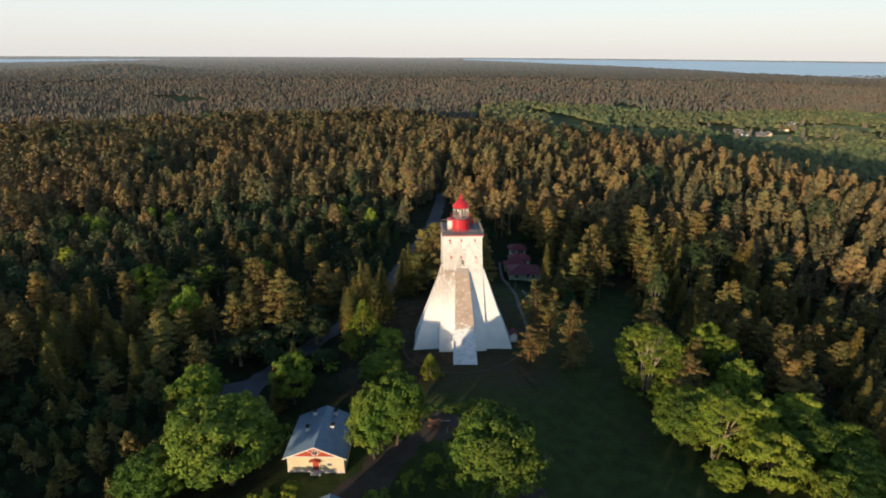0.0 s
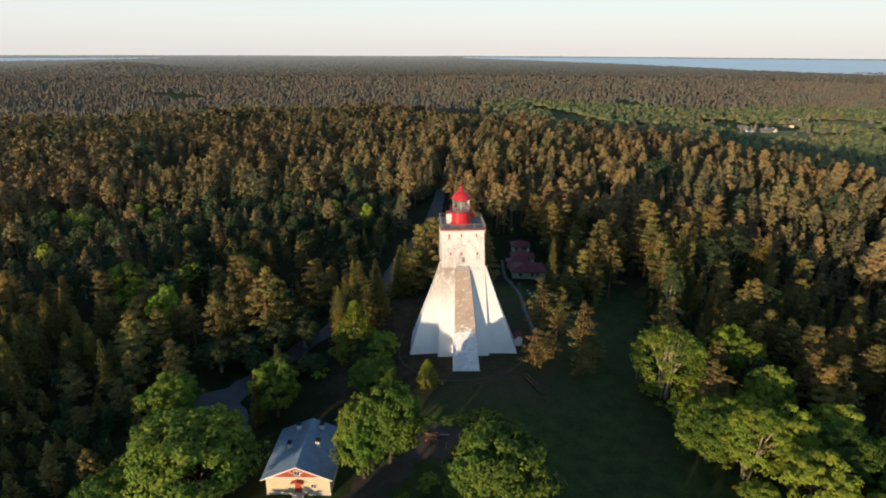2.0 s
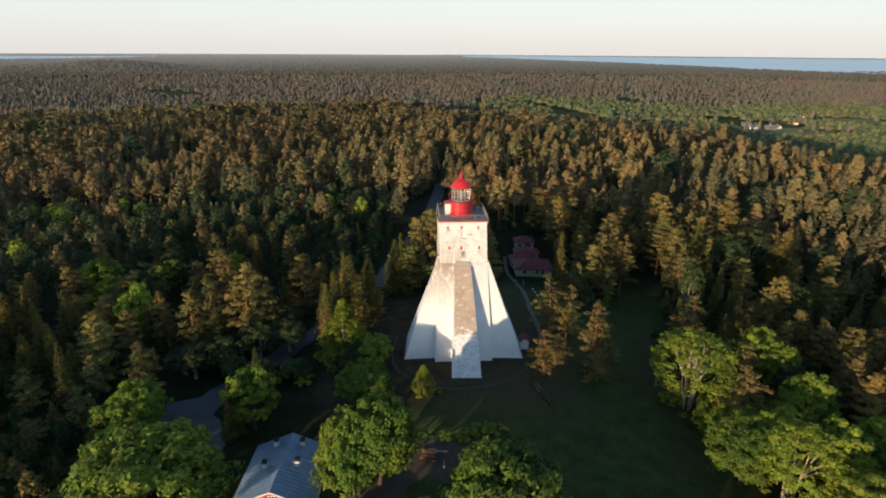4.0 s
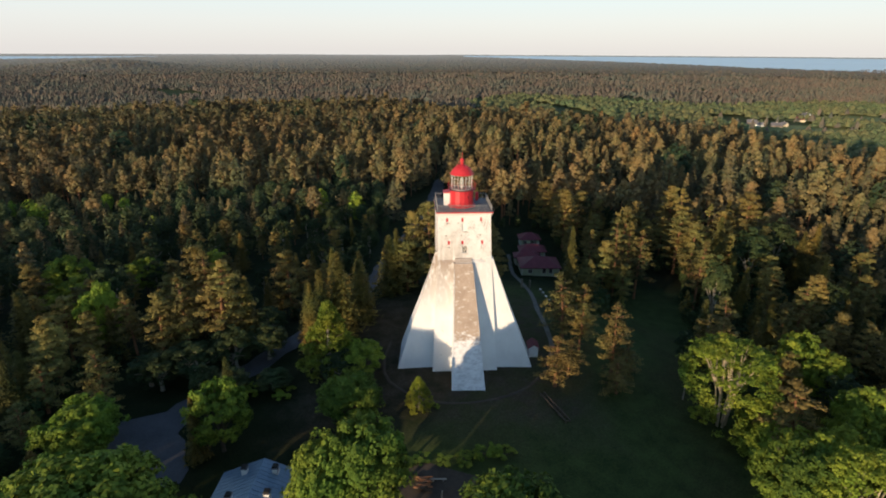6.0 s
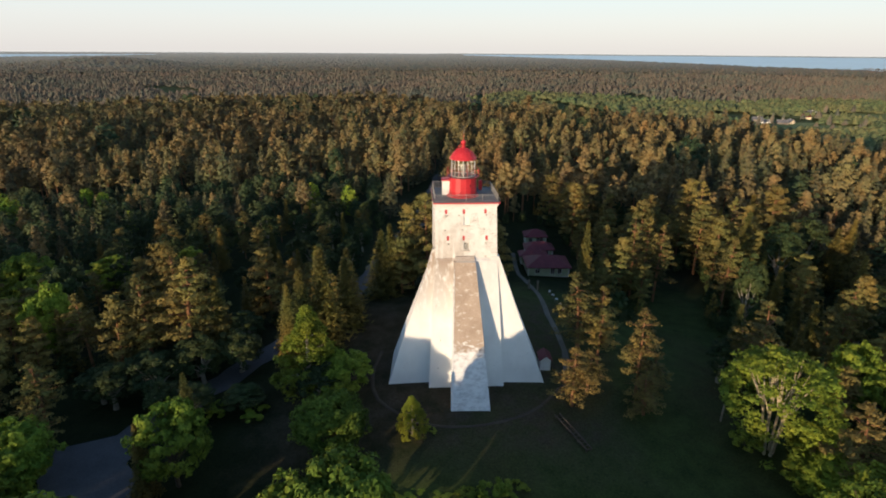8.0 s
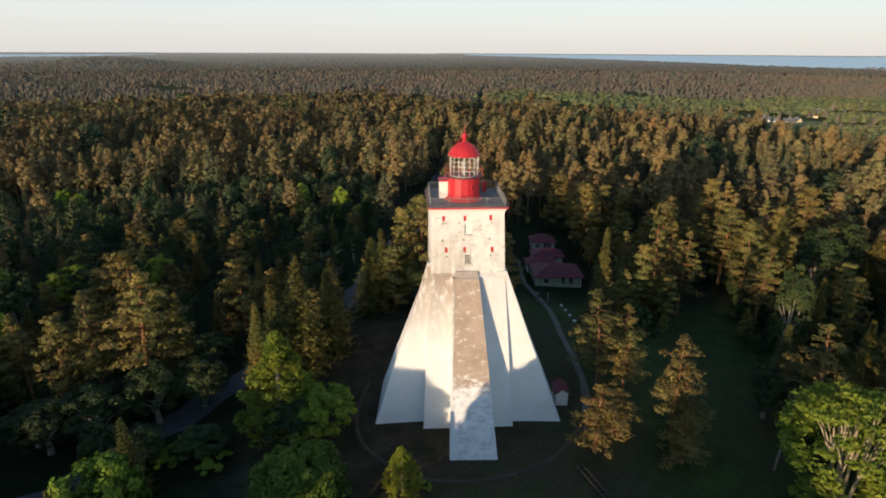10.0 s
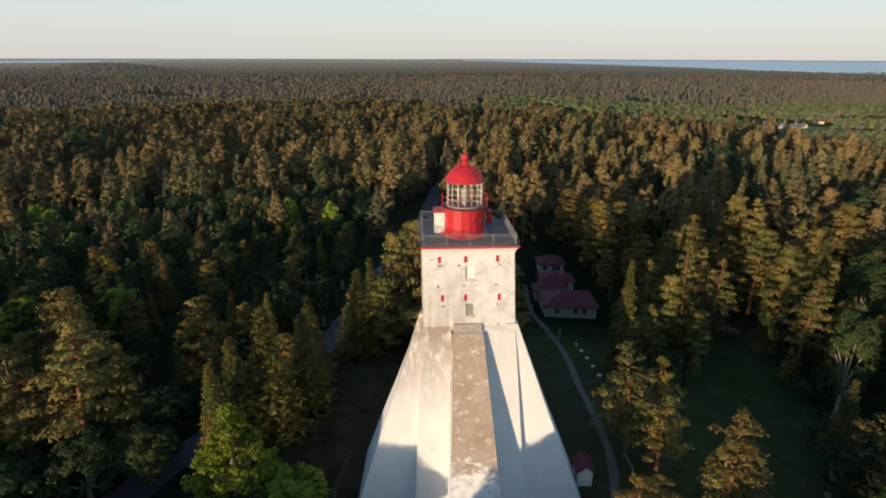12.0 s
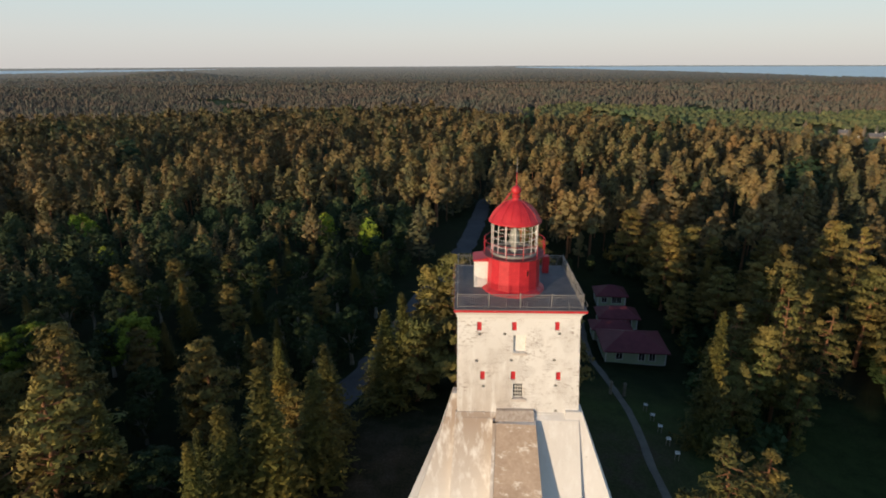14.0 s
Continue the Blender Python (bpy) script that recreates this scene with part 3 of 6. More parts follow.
def wall_with_holes(u_low, u_high, holes, place, depth=0.35):
    """A wall between two edges over z, with right-angled openings (u0, u1, z0, z1) and their reveals."""
    bm = bmesh.new()
    us = sorted({0.0, 1.0, *[h[0] for h in holes], *[h[1] for h in holes]})
    zs = sorted({SZ0, SZ1, *[h[2] for h in holes], *[h[3] for h in holes]})
    grid = {(u, z): bm.verts.new(place(u, z, 0)) for u in us for z in zs}
    inside = lambda u, z: any(h[0] - 1e-6 < u < h[1] + 1e-6 and h[2] - 1e-6 < z < h[3] + 1e-6 for h in holes)
    for u0, u1 in zip(us, us[1:]):
        for z0, z1 in zip(zs, zs[1:]):
            if not inside((u0 + u1) / 2, (z0 + z1) / 2):
                bm.faces.new((grid[u0, z0], grid[u1, z0], grid[u1, z1], grid[u0, z1]))
    for u0, u1, z0, z1 in holes:
        o = [(u0, z0), (u1, z0), (u1, z1), (u0, z1)]
        a = [bm.verts.new(place(u, z, 0)) for u, z in o]
        b = [bm.verts.new(place(u, z, depth)) for u, z in o]
        for i in range(4):
            bm.faces.new((a[i], a[(i + 1) % 4], b[(i + 1) % 4], b[i]))
    return bm


# the shaft and its deck stand a little turned to the flight, about the middle of the front wall
TURN = pose(0.45, -4.6, 0, 0, 0, 3.75) @ pose(-0.45, 4.6, 0)


def swung(x, y, z):
    return tuple(TURN @ Vector((x, y, z)))


def front_place(u, z, d):
    x0, x1 = shaft_x(-1, z), shaft_x(1, z)
    return swung(x0 + u * (x1 - x0), shaft_y(True, z) + d, z)


def west_place(u, z, d):
    y0, y1 = shaft_y(True, z), shaft_y(False, z)
    return swung(shaft_x(-1, z) + d, y0 + u * (y1 - y0), z)


def east_place(u, z, d):
    y0, y1 = shaft_y(True, z), shaft_y(False, z)
    return swung(shaft_x(1, z) - d, y0 + u * (y1 - y0), z)


def back_place(u, z, d):
    x0, x1 = shaft_x(-1, z), shaft_x(1, z)
    return swung(x0 + u * (x1 - x0), shaft_y(False, z) - d, z)


fu = lambda x: (x + 4.06) / 9.0
front_holes, shutters = [], []
for x, z in ((-2.45, 23.36), (0.13, 23.38), (3.27, 23.42), (-2.18, 19.55), (0.08, 19.58), (3.40, 19.57)):
    h = (fu(x - 0.17), fu(x + 0.17), z - 0.33, z + 0.33)
    front_holes.append(h)
    shutters.append(h)
niche = (fu(0.07), fu(0.98), 21.4, 22.72)
lattice = (fu(0.07), fu(0.84), 17.8, 18.95)
small = [(fu(x - 0.11), fu(x + 0.11), z - 0.09, z + 0.09) for x, z in ((-2.40, 22.76), (-0.56, 22.8), (3.45, 22.86), (-2.6, 20.72), (-0.05, 20.78), (3.09, 20.84), (-2.10, 18.72), (3.23, 18.85), (-2.12, 16.62), (3.27, 16.82))]
bm = wall_with_holes(0, 1, front_holes + [niche, lattice] + small, front_place, 0.3)
part("shaft_wall", bm, M_BRICKWASH, lighthouse)
side_holes = [(u - 0.022, u + 0.022, z - 0.36, z + 0.36) for u, z in ((0.25, 23.45), (0.75, 23.45), (0.3, 20.6), (0.55, 19.3), (0.12, 19.1))]
for place in (west_place, east_place, back_place):
    part("shaft_wall", wall_with_holes(0, 1, side_holes, place, 0.3), M_BRICKWASH, lighthouse)


def plate(place, hole, d0, d1, mat, name, label="", grow=0.0):
    u0, u1, z0, z1 = hole
    low = [Vector(place(u, z0 - grow, d)) for u, d in ((u0, d0), (u1, d0), (u1, d1), (u0, d1))]
    high = [Vector(place(u, z1 + grow, d)) for u, d in ((u0, d0), (u1, d0), (u1, d1), (u0, d1))]
    return part(name, loft([low, high]), mat, lighthouse, label)


for place, holes in ((front_place, shutters), (west_place, side_holes), (east_place, side_holes), (back_place, side_holes)):
    for h in holes:
        plate(place, h, 0.10, 0.16, M_RED, "shutter", "small red wooden shutter")
for h in small:
    plate(front_place, h, 0.24, 0.30, M_DARK, "putlog_hole")
plate(front_place, niche, 0.22, 0.30, M_WHITEPAINT, "blind_niche")
plate(front_place, (fu(0.0), fu(1.10), 21.22, 21.38), -0.12, 0.05, M_BRICK, "niche_sill")
plate(front_place, lattice, 0.24, 0.30, M_DARK, "dark_pane")
plate(front_place, (fu(-0.02), fu(1.02), 17.58, 17.78), -0.12, 0.05, M_BRICK, "window_sill")
for i in range(5):
    x = 0.10 + i * 0.178
    plate(front_place, (fu(x - 0.02), fu(x + 0.02), 17.8, 18.95), 0.14, 0.19, M_WHITEPAINT, "glazing_bar")
for i in range(5):
    z = 17.84 + i * 0.265
    plate(front_place, (lattice[0], lattice[1], z - 0.02, z + 0.02), 0.15, 0.20, M_WHITEPAINT, "glazing_bar")

# cornice and deck
def deck_ring(o, z):
    w, e, f = -4.06 - 0.45 * o, 4.75 + 0.75 * o, -4.26 - 0.8 * o
    return [swung(w, f, z), swung(e, f, z), swung(e, 4.1 + o, z), swung(w, 4.1 + o, z)]


part("cornice", loft([deck_ring(0.03, 24.0), deck_ring(0.10, 24.08), deck_ring(0.12, 24.25), deck_ring(0.42, 24.56)]), M_WASH, lighthouse)
part("red_fascia", loft([deck_ring(0.46, 24.56), deck_ring(0.54, 24.60), deck_ring(0.54, 24.76)]), M_RED, lighthouse, "red painted sheet edge")
part("deck", loft([deck_ring(0.50, 24.76), deck_ring(0.50, 24.82)]), M_DECK, lighthouse, "dark tarred gallery deck")

# railing round the deck
RX0, RX1, RY0, RY1, RZ = -4.05, 4.85, -4.38, 4.15, 24.82
bal = bpy.data.meshes.new("baluster")
b0 = rod((0, 0, 0.08), (0, 0, 1.02), 0.014, sides=4)
b0.to_mesh(bal)
b0.free()
bal.materials.append(M_STEEL)
pst = bpy.data.meshes.new("railing_post")
b0 = join(rod((0, 0, 0), (0, 0, 1.12), 0.03, sides=6), rod((0, 0, 1.12), (0, 0, 1.17), 0.045, 0.02, 6))
b0.to_mesh(pst)
b0.free()
pst.materials.append(M_STEEL)


def scroll_mesh():
    """An S-shaped iron stay that holds a post from outside."""
    bms, last = [], None
    for i in range(15):
        t = i / 14
        a = math.pi * (0.5 + 1.5 * t)
        p = (0.0, -0.12 - 0.30 * t + 0.10 * math.cos(2 * a), 0.55 * (1 - t) + 0.08 * math.sin(2 * a))
        if last:
            bms.append(rod(last, p, 0.018, sides=4))
        last = p
    me = bpy.data.meshes.new("scroll_stay")
    b = join(*bms)
    b.to_mesh(me)
    b.free()
    me.materials.append(M_STEEL)
    return me


scroll = scroll_mesh()
for (ax, ay), (bx, by), turn in (((RX0, RY0), (RX1, RY0), 0), ((RX1, RY0), (RX1, RY1), 90), ((RX1, RY1), (RX0, RY1), 180), ((RX0, RY1), (RX0, RY0), 270)):
    length = math.hypot(bx - ax, by - ay)
    m = TURN @ pose(ax, ay, RZ, 0, 0, turn)
    rail = part("railing", join(boxed(0, length, -0.022, 0.022, 1.02, 1.06), boxed(0, length, -0.012, 0.012, 0.08, 0.11), boxed(0, length, -0.01, 0.01, 0.86, 0.88)), M_STEEL, lighthouse, "grey iron railing with slender bars")
    rail.matrix_basis = m
    for i in range(5):
        shared("railing_post", pst, rail, pose(length * i / 4, 0, 0))
    k = int(length / 0.15)
    for i in range(1, k):
        shared("baluster", bal, rail, pose(length * i / k, 0, 0))
    for i in range(6):
        shared("scroll_stay", scroll, rail, pose(length * (i + 0.3) / 6, 0, 0))

# the lantern
LX, LY = -0.06, -0.25
LZ = 24.82
AX = (LX, LY)
part("lantern_drum", turned([(2.45, LZ), (2.35, LZ + 0.12), (2.03, LZ + 0.30), (1.98, LZ + 2.75), (2.05, LZ + 2.80)], 16, AX, 0.2), M_RED, lighthouse, "red riveted iron drum")
for a in (300,):
    p = pose(LX, LY, LZ, 0, 0, a) @ pose(1.93, 0, 1.75)
    o = part("drum_slot", boxed(0, 0.09, -0.08, 0.08, -0.22, 0.22), M_DARK, lighthouse)
    o.matrix_basis = p
    o = part("slot_frame", join(boxed(0, 0.11, -0.13, -0.08, -0.27, 0.27), boxed(0, 0.11, 0.08, 0.13, -0.27, 0.27), boxed(0, 0.11, -0.08, 0.08, 0.22, 0.27), boxed(0, 0.11, -0.08, 0.08, -0.27, -0.22)), M_RED, lighthouse)
    o.matrix_basis = p
part("lantern_gallery", turned([(1.9, LZ + 2.78), (2.36, LZ + 2.80), (2.36, LZ + 2.87), (1.9, LZ + 2.87)], 32, AX), M_REDROOF, lighthouse, "dark red iron walkway ring")
def red_ring(h):
    return join(*[rod((LX + 2.32 * math.cos(a), LY + 2.32 * math.sin(a), LZ + h), (LX + 2.32 * math.cos(a + math.pi / 16), LY + 2.32 * math.sin(a + math.pi / 16), LZ + h), 0.02, sides=4) for a in [math.pi * i / 16 for i in range(32)]])


grail = part("gallery_rail", red_ring(3.92), M_RED, lighthouse, "thin red handrail")
part("middle_rail", red_ring(3.42), M_RED, grail)
for i in range(12):
    a = 2 * math.pi * (i + 0.5) / 12
    part("rail_post", rod((LX + 2.32 * math.cos(a), LY + 2.32 * math.sin(a), LZ + 2.86), (LX + 2.32 * math.cos(a), LY + 2.32 * math.sin(a), LZ + 3.94), 0.025, sides=5), M_RED, grail)
GZ0, GZ1 = LZ + 2.88, LZ + 5.34
part("glazing_curb", turned([(1.82, GZ0), (1.82, GZ0 + 0.16), (1.74, GZ0 + 0.18), (1.64, GZ0 + 0.16), (1.64, GZ0)], 32, AX), M_STEEL, lighthouse)
part("lantern_floor", turned([(1.64, GZ0), (1.64, GZ0 + 0.02)], 24, AX), M_DECK, lighthouse)
for i in range(16):
    a0, a1 = 2 * math.pi * i / 16, 2 * math.pi * (i + 1) / 16
    c = [(LX + 1.71 * math.cos(a), LY + 1.71 * math.sin(a)) for a in (a0, a1)]
    d = [(LX + 1.695 * math.cos(a), LY + 1.695 * math.sin(a)) for a in (a1, a0)]
    pane = part("lantern_pane", loft([[(x, y, GZ0 + 0.18) for x, y in c + d], [(x, y, GZ1) for x, y in c + d]]), M_GLASS, lighthouse, "clear glass pane")
    pane.visible_shadow = False
    part("glazing_bar", rod((LX + 1.73 * math.cos(a0), LY + 1.73 * math.sin(a0), GZ0 + 0.14), (LX + 1.73 * math.cos(a0), LY + 1.73 * math.sin(a0), GZ1), 0.026, sides=5), M_WHITEPAINT, lighthouse)
for h in (0.72, 1.28, 1.84):
    part("glazing_ring", join(*[rod((LX + 1.73 * math.cos(a), LY + 1.73 * math.sin(a), GZ0 + h), (LX + 1.73 * math.cos(a + math.pi / 12), LY + 1.73 * math.sin(a + math.pi / 12), GZ0 + h), 0.018, sides=4) for a in [math.pi * i / 12 for i in range(24)]]), M_WHITEPAINT, lighthouse)
part("lens", turned([(0.22, GZ0), (0.24, GZ0 + 0.6), (0.36, GZ0 + 0.65), (0.40, GZ0 + 0.85), (0.36, GZ0 + 1.0), (0.40, GZ0 + 1.2), (0.36, GZ0 + 1.45), (0.30, GZ0 + 1.7), (0.12, GZ0 + 1.85), (0.06, GZ0 + 2.4)], 20, AX), M_LENS, lighthouse, "grey glass lamp optic on a pillar")
part("lantern_ceiling", turned([(1.68, GZ1 - 0.06), (1.68, GZ1)], 24, AX), M_WHITEPAINT, lighthouse)
dome_profile = [(r, GZ1 + 0.86 * z) for r, z in ((1.6, 0.0), (1.98, 0.0), (2.0, 0.10), (1.90, 0.20), (1.74, 0.55), (1.52, 0.92), (1.22, 1.28), (0.85, 1.58), (0.45, 1.80), (0.33, 1.88), (0.27, 2.0), (0.27, 2.2), (0.36, 2.26), (0.24, 2.34))]
part("dome", turned(dome_profile, 32, AX), M_RED, lighthouse, "red sheet-metal dome", True)
for i in range(16):
    a = 2 * math.pi * (i + 0.5) / 16
    pts = [(LX + (r + 0.012) * math.cos(a), LY + (r + 0.012) * math.sin(a), z) for r, z in dome_profile[3:9]]
    part("dome_seam", join(*[rod(p, q, 0.028, sides=4) for p, q in zip(pts, pts[1:])]), M_RED, lighthouse)
BZ = GZ1 + 2.32     # middle of the ball
part("ball", turned([(0.10, BZ - 0.37)] + [(0.36 * math.sin(math.pi * k / 10), BZ - 0.36 * math.cos(math.pi * k / 10)) for k in range(1, 10)] + [(0.06, BZ + 0.36)], 20, AX), M_RED, lighthouse, "red ventilator ball", True)
part("spire_foot", rod((LX, LY, BZ + 0.30), (LX, LY, BZ + 1.3), 0.04, 0.03), M_RED, lighthouse)
part("spire", join(rod((LX, LY, BZ + 1.28), (LX, LY, BZ + 2.40), 0.022, 0.012), turned([(0.02, BZ + 1.30), (0.07, BZ + 1.36), (0.02, BZ + 1.42)], 8, AX)), M_STEEL, lighthouse, "thin lightning rod")
lad = []
for s in (-0.13, 0.13):
    lad.append(rod((LX - 1.86, LY - 0.75 + s, GZ1 + 0.22), (LX - 0.33, LY - 0.12 + s, BZ - 0.04), 0.03, sides=4))
for i in range(9):
    t = (i + 0.5) / 9
    x, y, z = LX - 1.86 + 1.53 * t, LY - 0.75 + 0.63 * t, GZ1 + 0.22 + (BZ - 0.26 - GZ1) * t
    lad.append(rod((x, y - 0.13, z), (x, y + 0.13, z), 0.02, sides=4))
part("ladder", join(*lad), M_RED, lighthouse, "red iron ladder")
part("stair_hood", boxed(-2.78, -1.60, -0.45, 1.25, LZ, LZ + 2.15, 0.02), M_WHITEPAINT, lighthouse, "white stair hood").matrix_basis = TURN
part("hood_roof", loft([[(-2.88, -0.57, LZ + 2.15), (-1.50, -0.57, LZ + 2.15), (-1.50, 1.35, LZ + 2.15), (-2.88, 1.35, LZ + 2.15)], [(-2.88, -0.57, LZ + 2.27), (-1.50, -0.57, LZ + 2.45), (-1.50, 1.35, LZ + 2.45), (-2.88, 1.35, LZ + 2.27)]]), M_RED, lighthouse, "red sheet roof").matrix_basis = TURN
part("hood_door", boxed(-2.52, -1.9, -0.49, -0.45, LZ + 0.05, LZ + 1.85), M_WHITEPAINT, lighthouse).matrix_basis = TURN
part("vent_box", boxed(2.95, 3.45, 2.7, 3.3, LZ, LZ + 1.45, 0.02), M_RED, lighthouse, "red vent box").matrix_basis = TURN


# ---- buildings and small things on the ground ----
def gable_roof(x0, x1, y0, y1, z_eave, z_ridge, thick=0.12):
    xm = (x0 + x1) / 2
    low = [(x0, y0, z_eave), (xm, y0, z_ridge), (x1, y0, z_eave), (x1, y0, z_eave + thick), (xm, y0, z_ridge + thick), (x0, y0, z_eave + thick)]
    high = [(x, y1, z) for x, y, z in low]
    return loft([low, high])


def hip_roof(x0, x1, y0, y1, z_eave, z_ridge, along_x=True, thick=0.15):
    bm = bmesh.new()
    d = min(x1 - x0, y1 - y0) / 2
    if along_x:
        r = [(x0 + d, (y0 + y1) / 2), (x1 - d + 0.01, (y0 + y1) / 2)]
    else:
        r = [((x0 + x1) / 2, y0 + d), ((x0 + x1) / 2, y1 - d + 0.01)]
    a = [bm.verts.new(p) for p in ((x0, y0, z_eave), (x1, y0, z_eave), (x1, y1, z_eave), (x0, y1, z_eave))]
    b = [bm.verts.new(p) for p in ((x0, y0, z_eave + thick), (x1, y0, z_eave + thick), (x1, y1, z_eave + thick), (x0, y1, z_eave + thick))]
    t = [bm.verts.new((x, y, z_ridge)) for x, y in r]
    bm.faces.new(a[::-1])
    for i in range(4):
        bm.faces.new((a[i], a[(i + 1) % 4], b[(i + 1) % 4], b[i]))
    if along_x:
        for f in ((b[0], b[1], t[1], t[0]), (b[1], b[2], t[1]), (b[2], b[3], t[0], t[1]), (b[3], b[0], t[0])):
            bm.faces.new(f)
    else:
        for f in ((b[0], b[1], t[0]), (b[1], b[2], t[1], t[0]), (b[2], b[3], t[1]), (b[3], b[0], t[0], t[1])):
            bm.faces.new(f)
    return bm


def window_on(parent, x, y, z, w, h, face_south=True, frame_mat=None):
    """A small casement: frame and dark pane, set proud of the boards."""
    fm = frame_mat or M_WHITEPAINT
    win = part("window", join(boxed(x - w / 2 - 0.08, x + w / 2 + 0.08, y - 0.06, y + 0.02, z - 0.08, z), boxed(x - w / 2 - 0.08, x + w / 2 + 0.08, y - 0.06, y + 0.02, z + h, z + h + 0.08), boxed(x - w / 2 - 0.08, x - w / 2, y - 0.06, y + 0.02, z, z + h), boxed(x + w / 2, x + w / 2 + 0.08, y - 0.06, y + 0.02, z, z + h), boxed(x - 0.03, x + 0.03, y - 0.05, y + 0.02, z, z + h)), fm, parent)
    part("pane", boxed(x - w / 2, x + w / 2, y - 0.02, y + 0.015, z, z + h), M_DARK, win)
    return win


def keeper_house():
    bx, by, gz = -24.8, -42.1, -3.1
    h = thing("house", (bx, by, gz), "cream wooden house with grey metal roof beside maple trees", "house")
    x0, x1, y0, y1 = -4.75, 4.75, -5.3, 5.3
    part("wall", boxed(x0, x1, y0, y1, -0.6, 2.95), M_CREAM, h)
    for i in range(24):
        x = x0 + 0.2 + i * (x1 - x0 - 0.4) / 23
        part("board", boxed(x - 0.17, x + 0.17, y0 - 0.03, y0 + 0.01, 0.25, 2.9), M_CREAM, h)
    part("plinth", boxed(x0 - 0.05, x1 + 0.05, y0 - 0.07, y1 + 0.05, -0.6, 0.25), M_BRICK, h, "stone plinth")
    part("gable", loft([[(x0, y0 - 0.02, 2.95), (x1, y0 - 0.02, 2.95), (x1, y1, 2.95), (x0, y1, 2.95)], [(-0.03, y0 - 0.02, 4.85), (0.03, y0 - 0.02, 4.85), (0.03, y1, 4.85), (-0.03, y1, 4.85)]]), M_GABLE, h, "brick-red boarded gable")
    roof = part("roof", gable_roof(x0 - 0.55, x1 + 0.55, y0 - 0.6, y1 + 0.4, 2.82, 5.12), M_ROOF, h, "grey sheet-metal roof")
    for i in range(19):
        y = y0 - 0.5 + i * (y1 - y0 + 0.8) / 18
        for s in (-1, 1):
            part("roof_seam", loft([[(s * 5.28, y - 0.02, 2.96), (s * 5.28, y + 0.02, 2.96), (s * 0.02, y + 0.02, 5.26), (s * 0.02, y - 0.02, 5.26)], [(s * 5.28, y - 0.02, 3.0), (s * 5.28, y + 0.02, 3.0), (s * 0.02, y + 0.02, 5.30), (s * 0.02, y - 0.02, 5.30)]]), M_ROOF, roof)
    for s in (-1, 1):
        part("bargeboard", loft([[(s * 5.3, y0 - 0.66, 2.75), (s * 5.3, y0 - 0.60, 2.75), (0, y0 - 0.60, 5.08), (0, y0 - 0.66, 5.08)], [(s * 5.3, y0 - 0.66, 2.95), (s * 5.3, y0 - 0.60, 2.95), (0, y0 - 0.60, 5.28), (0, y0 - 0.66, 5.28)]]), M_WHITEPAINT, h)
    for x, y, z in ((-1.9, 4.0, 4.2), (1.8, 4.1, 4.25), (-2.3, -0.3, 4.05), (2.0, 0.1, 4.2)):
        c = part("chimney", boxed(x - 0.33, x + 0.33, y - 0.36, y + 0.36, z - 0.6, z + 1.0, 0.03), M_WHITEPAINT, h, "whitewashed chimney")
        part("chimney_cap", boxed(x - 0.42, x + 0.42, y - 0.45, y + 0.45, z + 1.0, z + 1.1, 0.02), M_DECK, c)
        part("flue", boxed(x - 0.3, x + 0.3, y - 0.32, y + 0.32, z + 1.1, z + 1.32), M_DARK, c)
    window_on(h, 2.3, y0 - 0.04, 1.1, 0.7, 0.6)
    window_on(h, 0.0, y0 - 0.06, 3.35, 0.8, 0.75)
    part("door_hood", gable_roof(-0.95, 0.95, y0 - 0.75, y0, 2.25, 2.6, 0.07), M_GABLE, h, "small red-brown hood over the door")
    for sx in (-1, 1):
        part("hood_bracket", rod((sx * 0.75, y0 - 0.02, 1.75), (sx * 0.75, y0 - 0.65, 2.25), 0.04, 0.04, 6), M_WHITEPAINT, h)
        part("gable_bracket", rod((sx * 0.2, y0 - 0.05, 3.35), (sx * 1.1, y0 - 0.5, 4.35), 0.05, 0.05, 6), M_WHITEPAINT, h)
    part("gable_trim", boxed(x0, x1, y0 - 0.09, y0 - 0.04, 2.86, 2.98), M_WHITEPAINT, h)
    part("door", boxed(-0.5, 0.5, y0 - 0.07, y0, 0.2, 2.15), M_GABLE, h, "red-brown entrance door")
    for i in range(2):
        part("door_step", boxed(-0.9, 0.9, y0 - 0.5 - 0.3 * i, y0 - 0.06, -0.5, 0.18 - 0.16 * i), M_BRICK, h)


keeper_house()


def hut(name, at, w, d, wall_h, rise, wall_mat, roof_mat, label, turn=0.0, category="shed", door_mat=None):
    h = thing(name, at, label, category)
    part("wall", boxed(-w / 2, w / 2, -d / 2, d / 2, -0.5, wall_h), wall_mat, h)
    part("gable", loft([[(-w / 2, -d / 2, wall_h), (w / 2, -d / 2, wall_h), (w / 2, d / 2, wall_h), (-w / 2, d / 2, wall_h)], [(-0.02, -d / 2, wall_h + rise), (0.02, -d / 2, wall_h + rise), (0.02, d / 2, wall_h + rise), (-0.02, d / 2, wall_h + rise)]]), wall_mat, h)
    part("roof", gable_roof(-w / 2 - 0.25, w / 2 + 0.25, -d / 2 - 0.25, d / 2 + 0.25, wall_h - 0.12, wall_h + rise + 0.05, 0.1), roof_mat, h)
    part("door", boxed(-0.45, 0.45, -d / 2 - 0.04, -d / 2, 0, min(1.9, wall_h - 0.1)), door_mat or M_WOOD, h)
    h.rotation_euler.z = radians(turn)
    return h


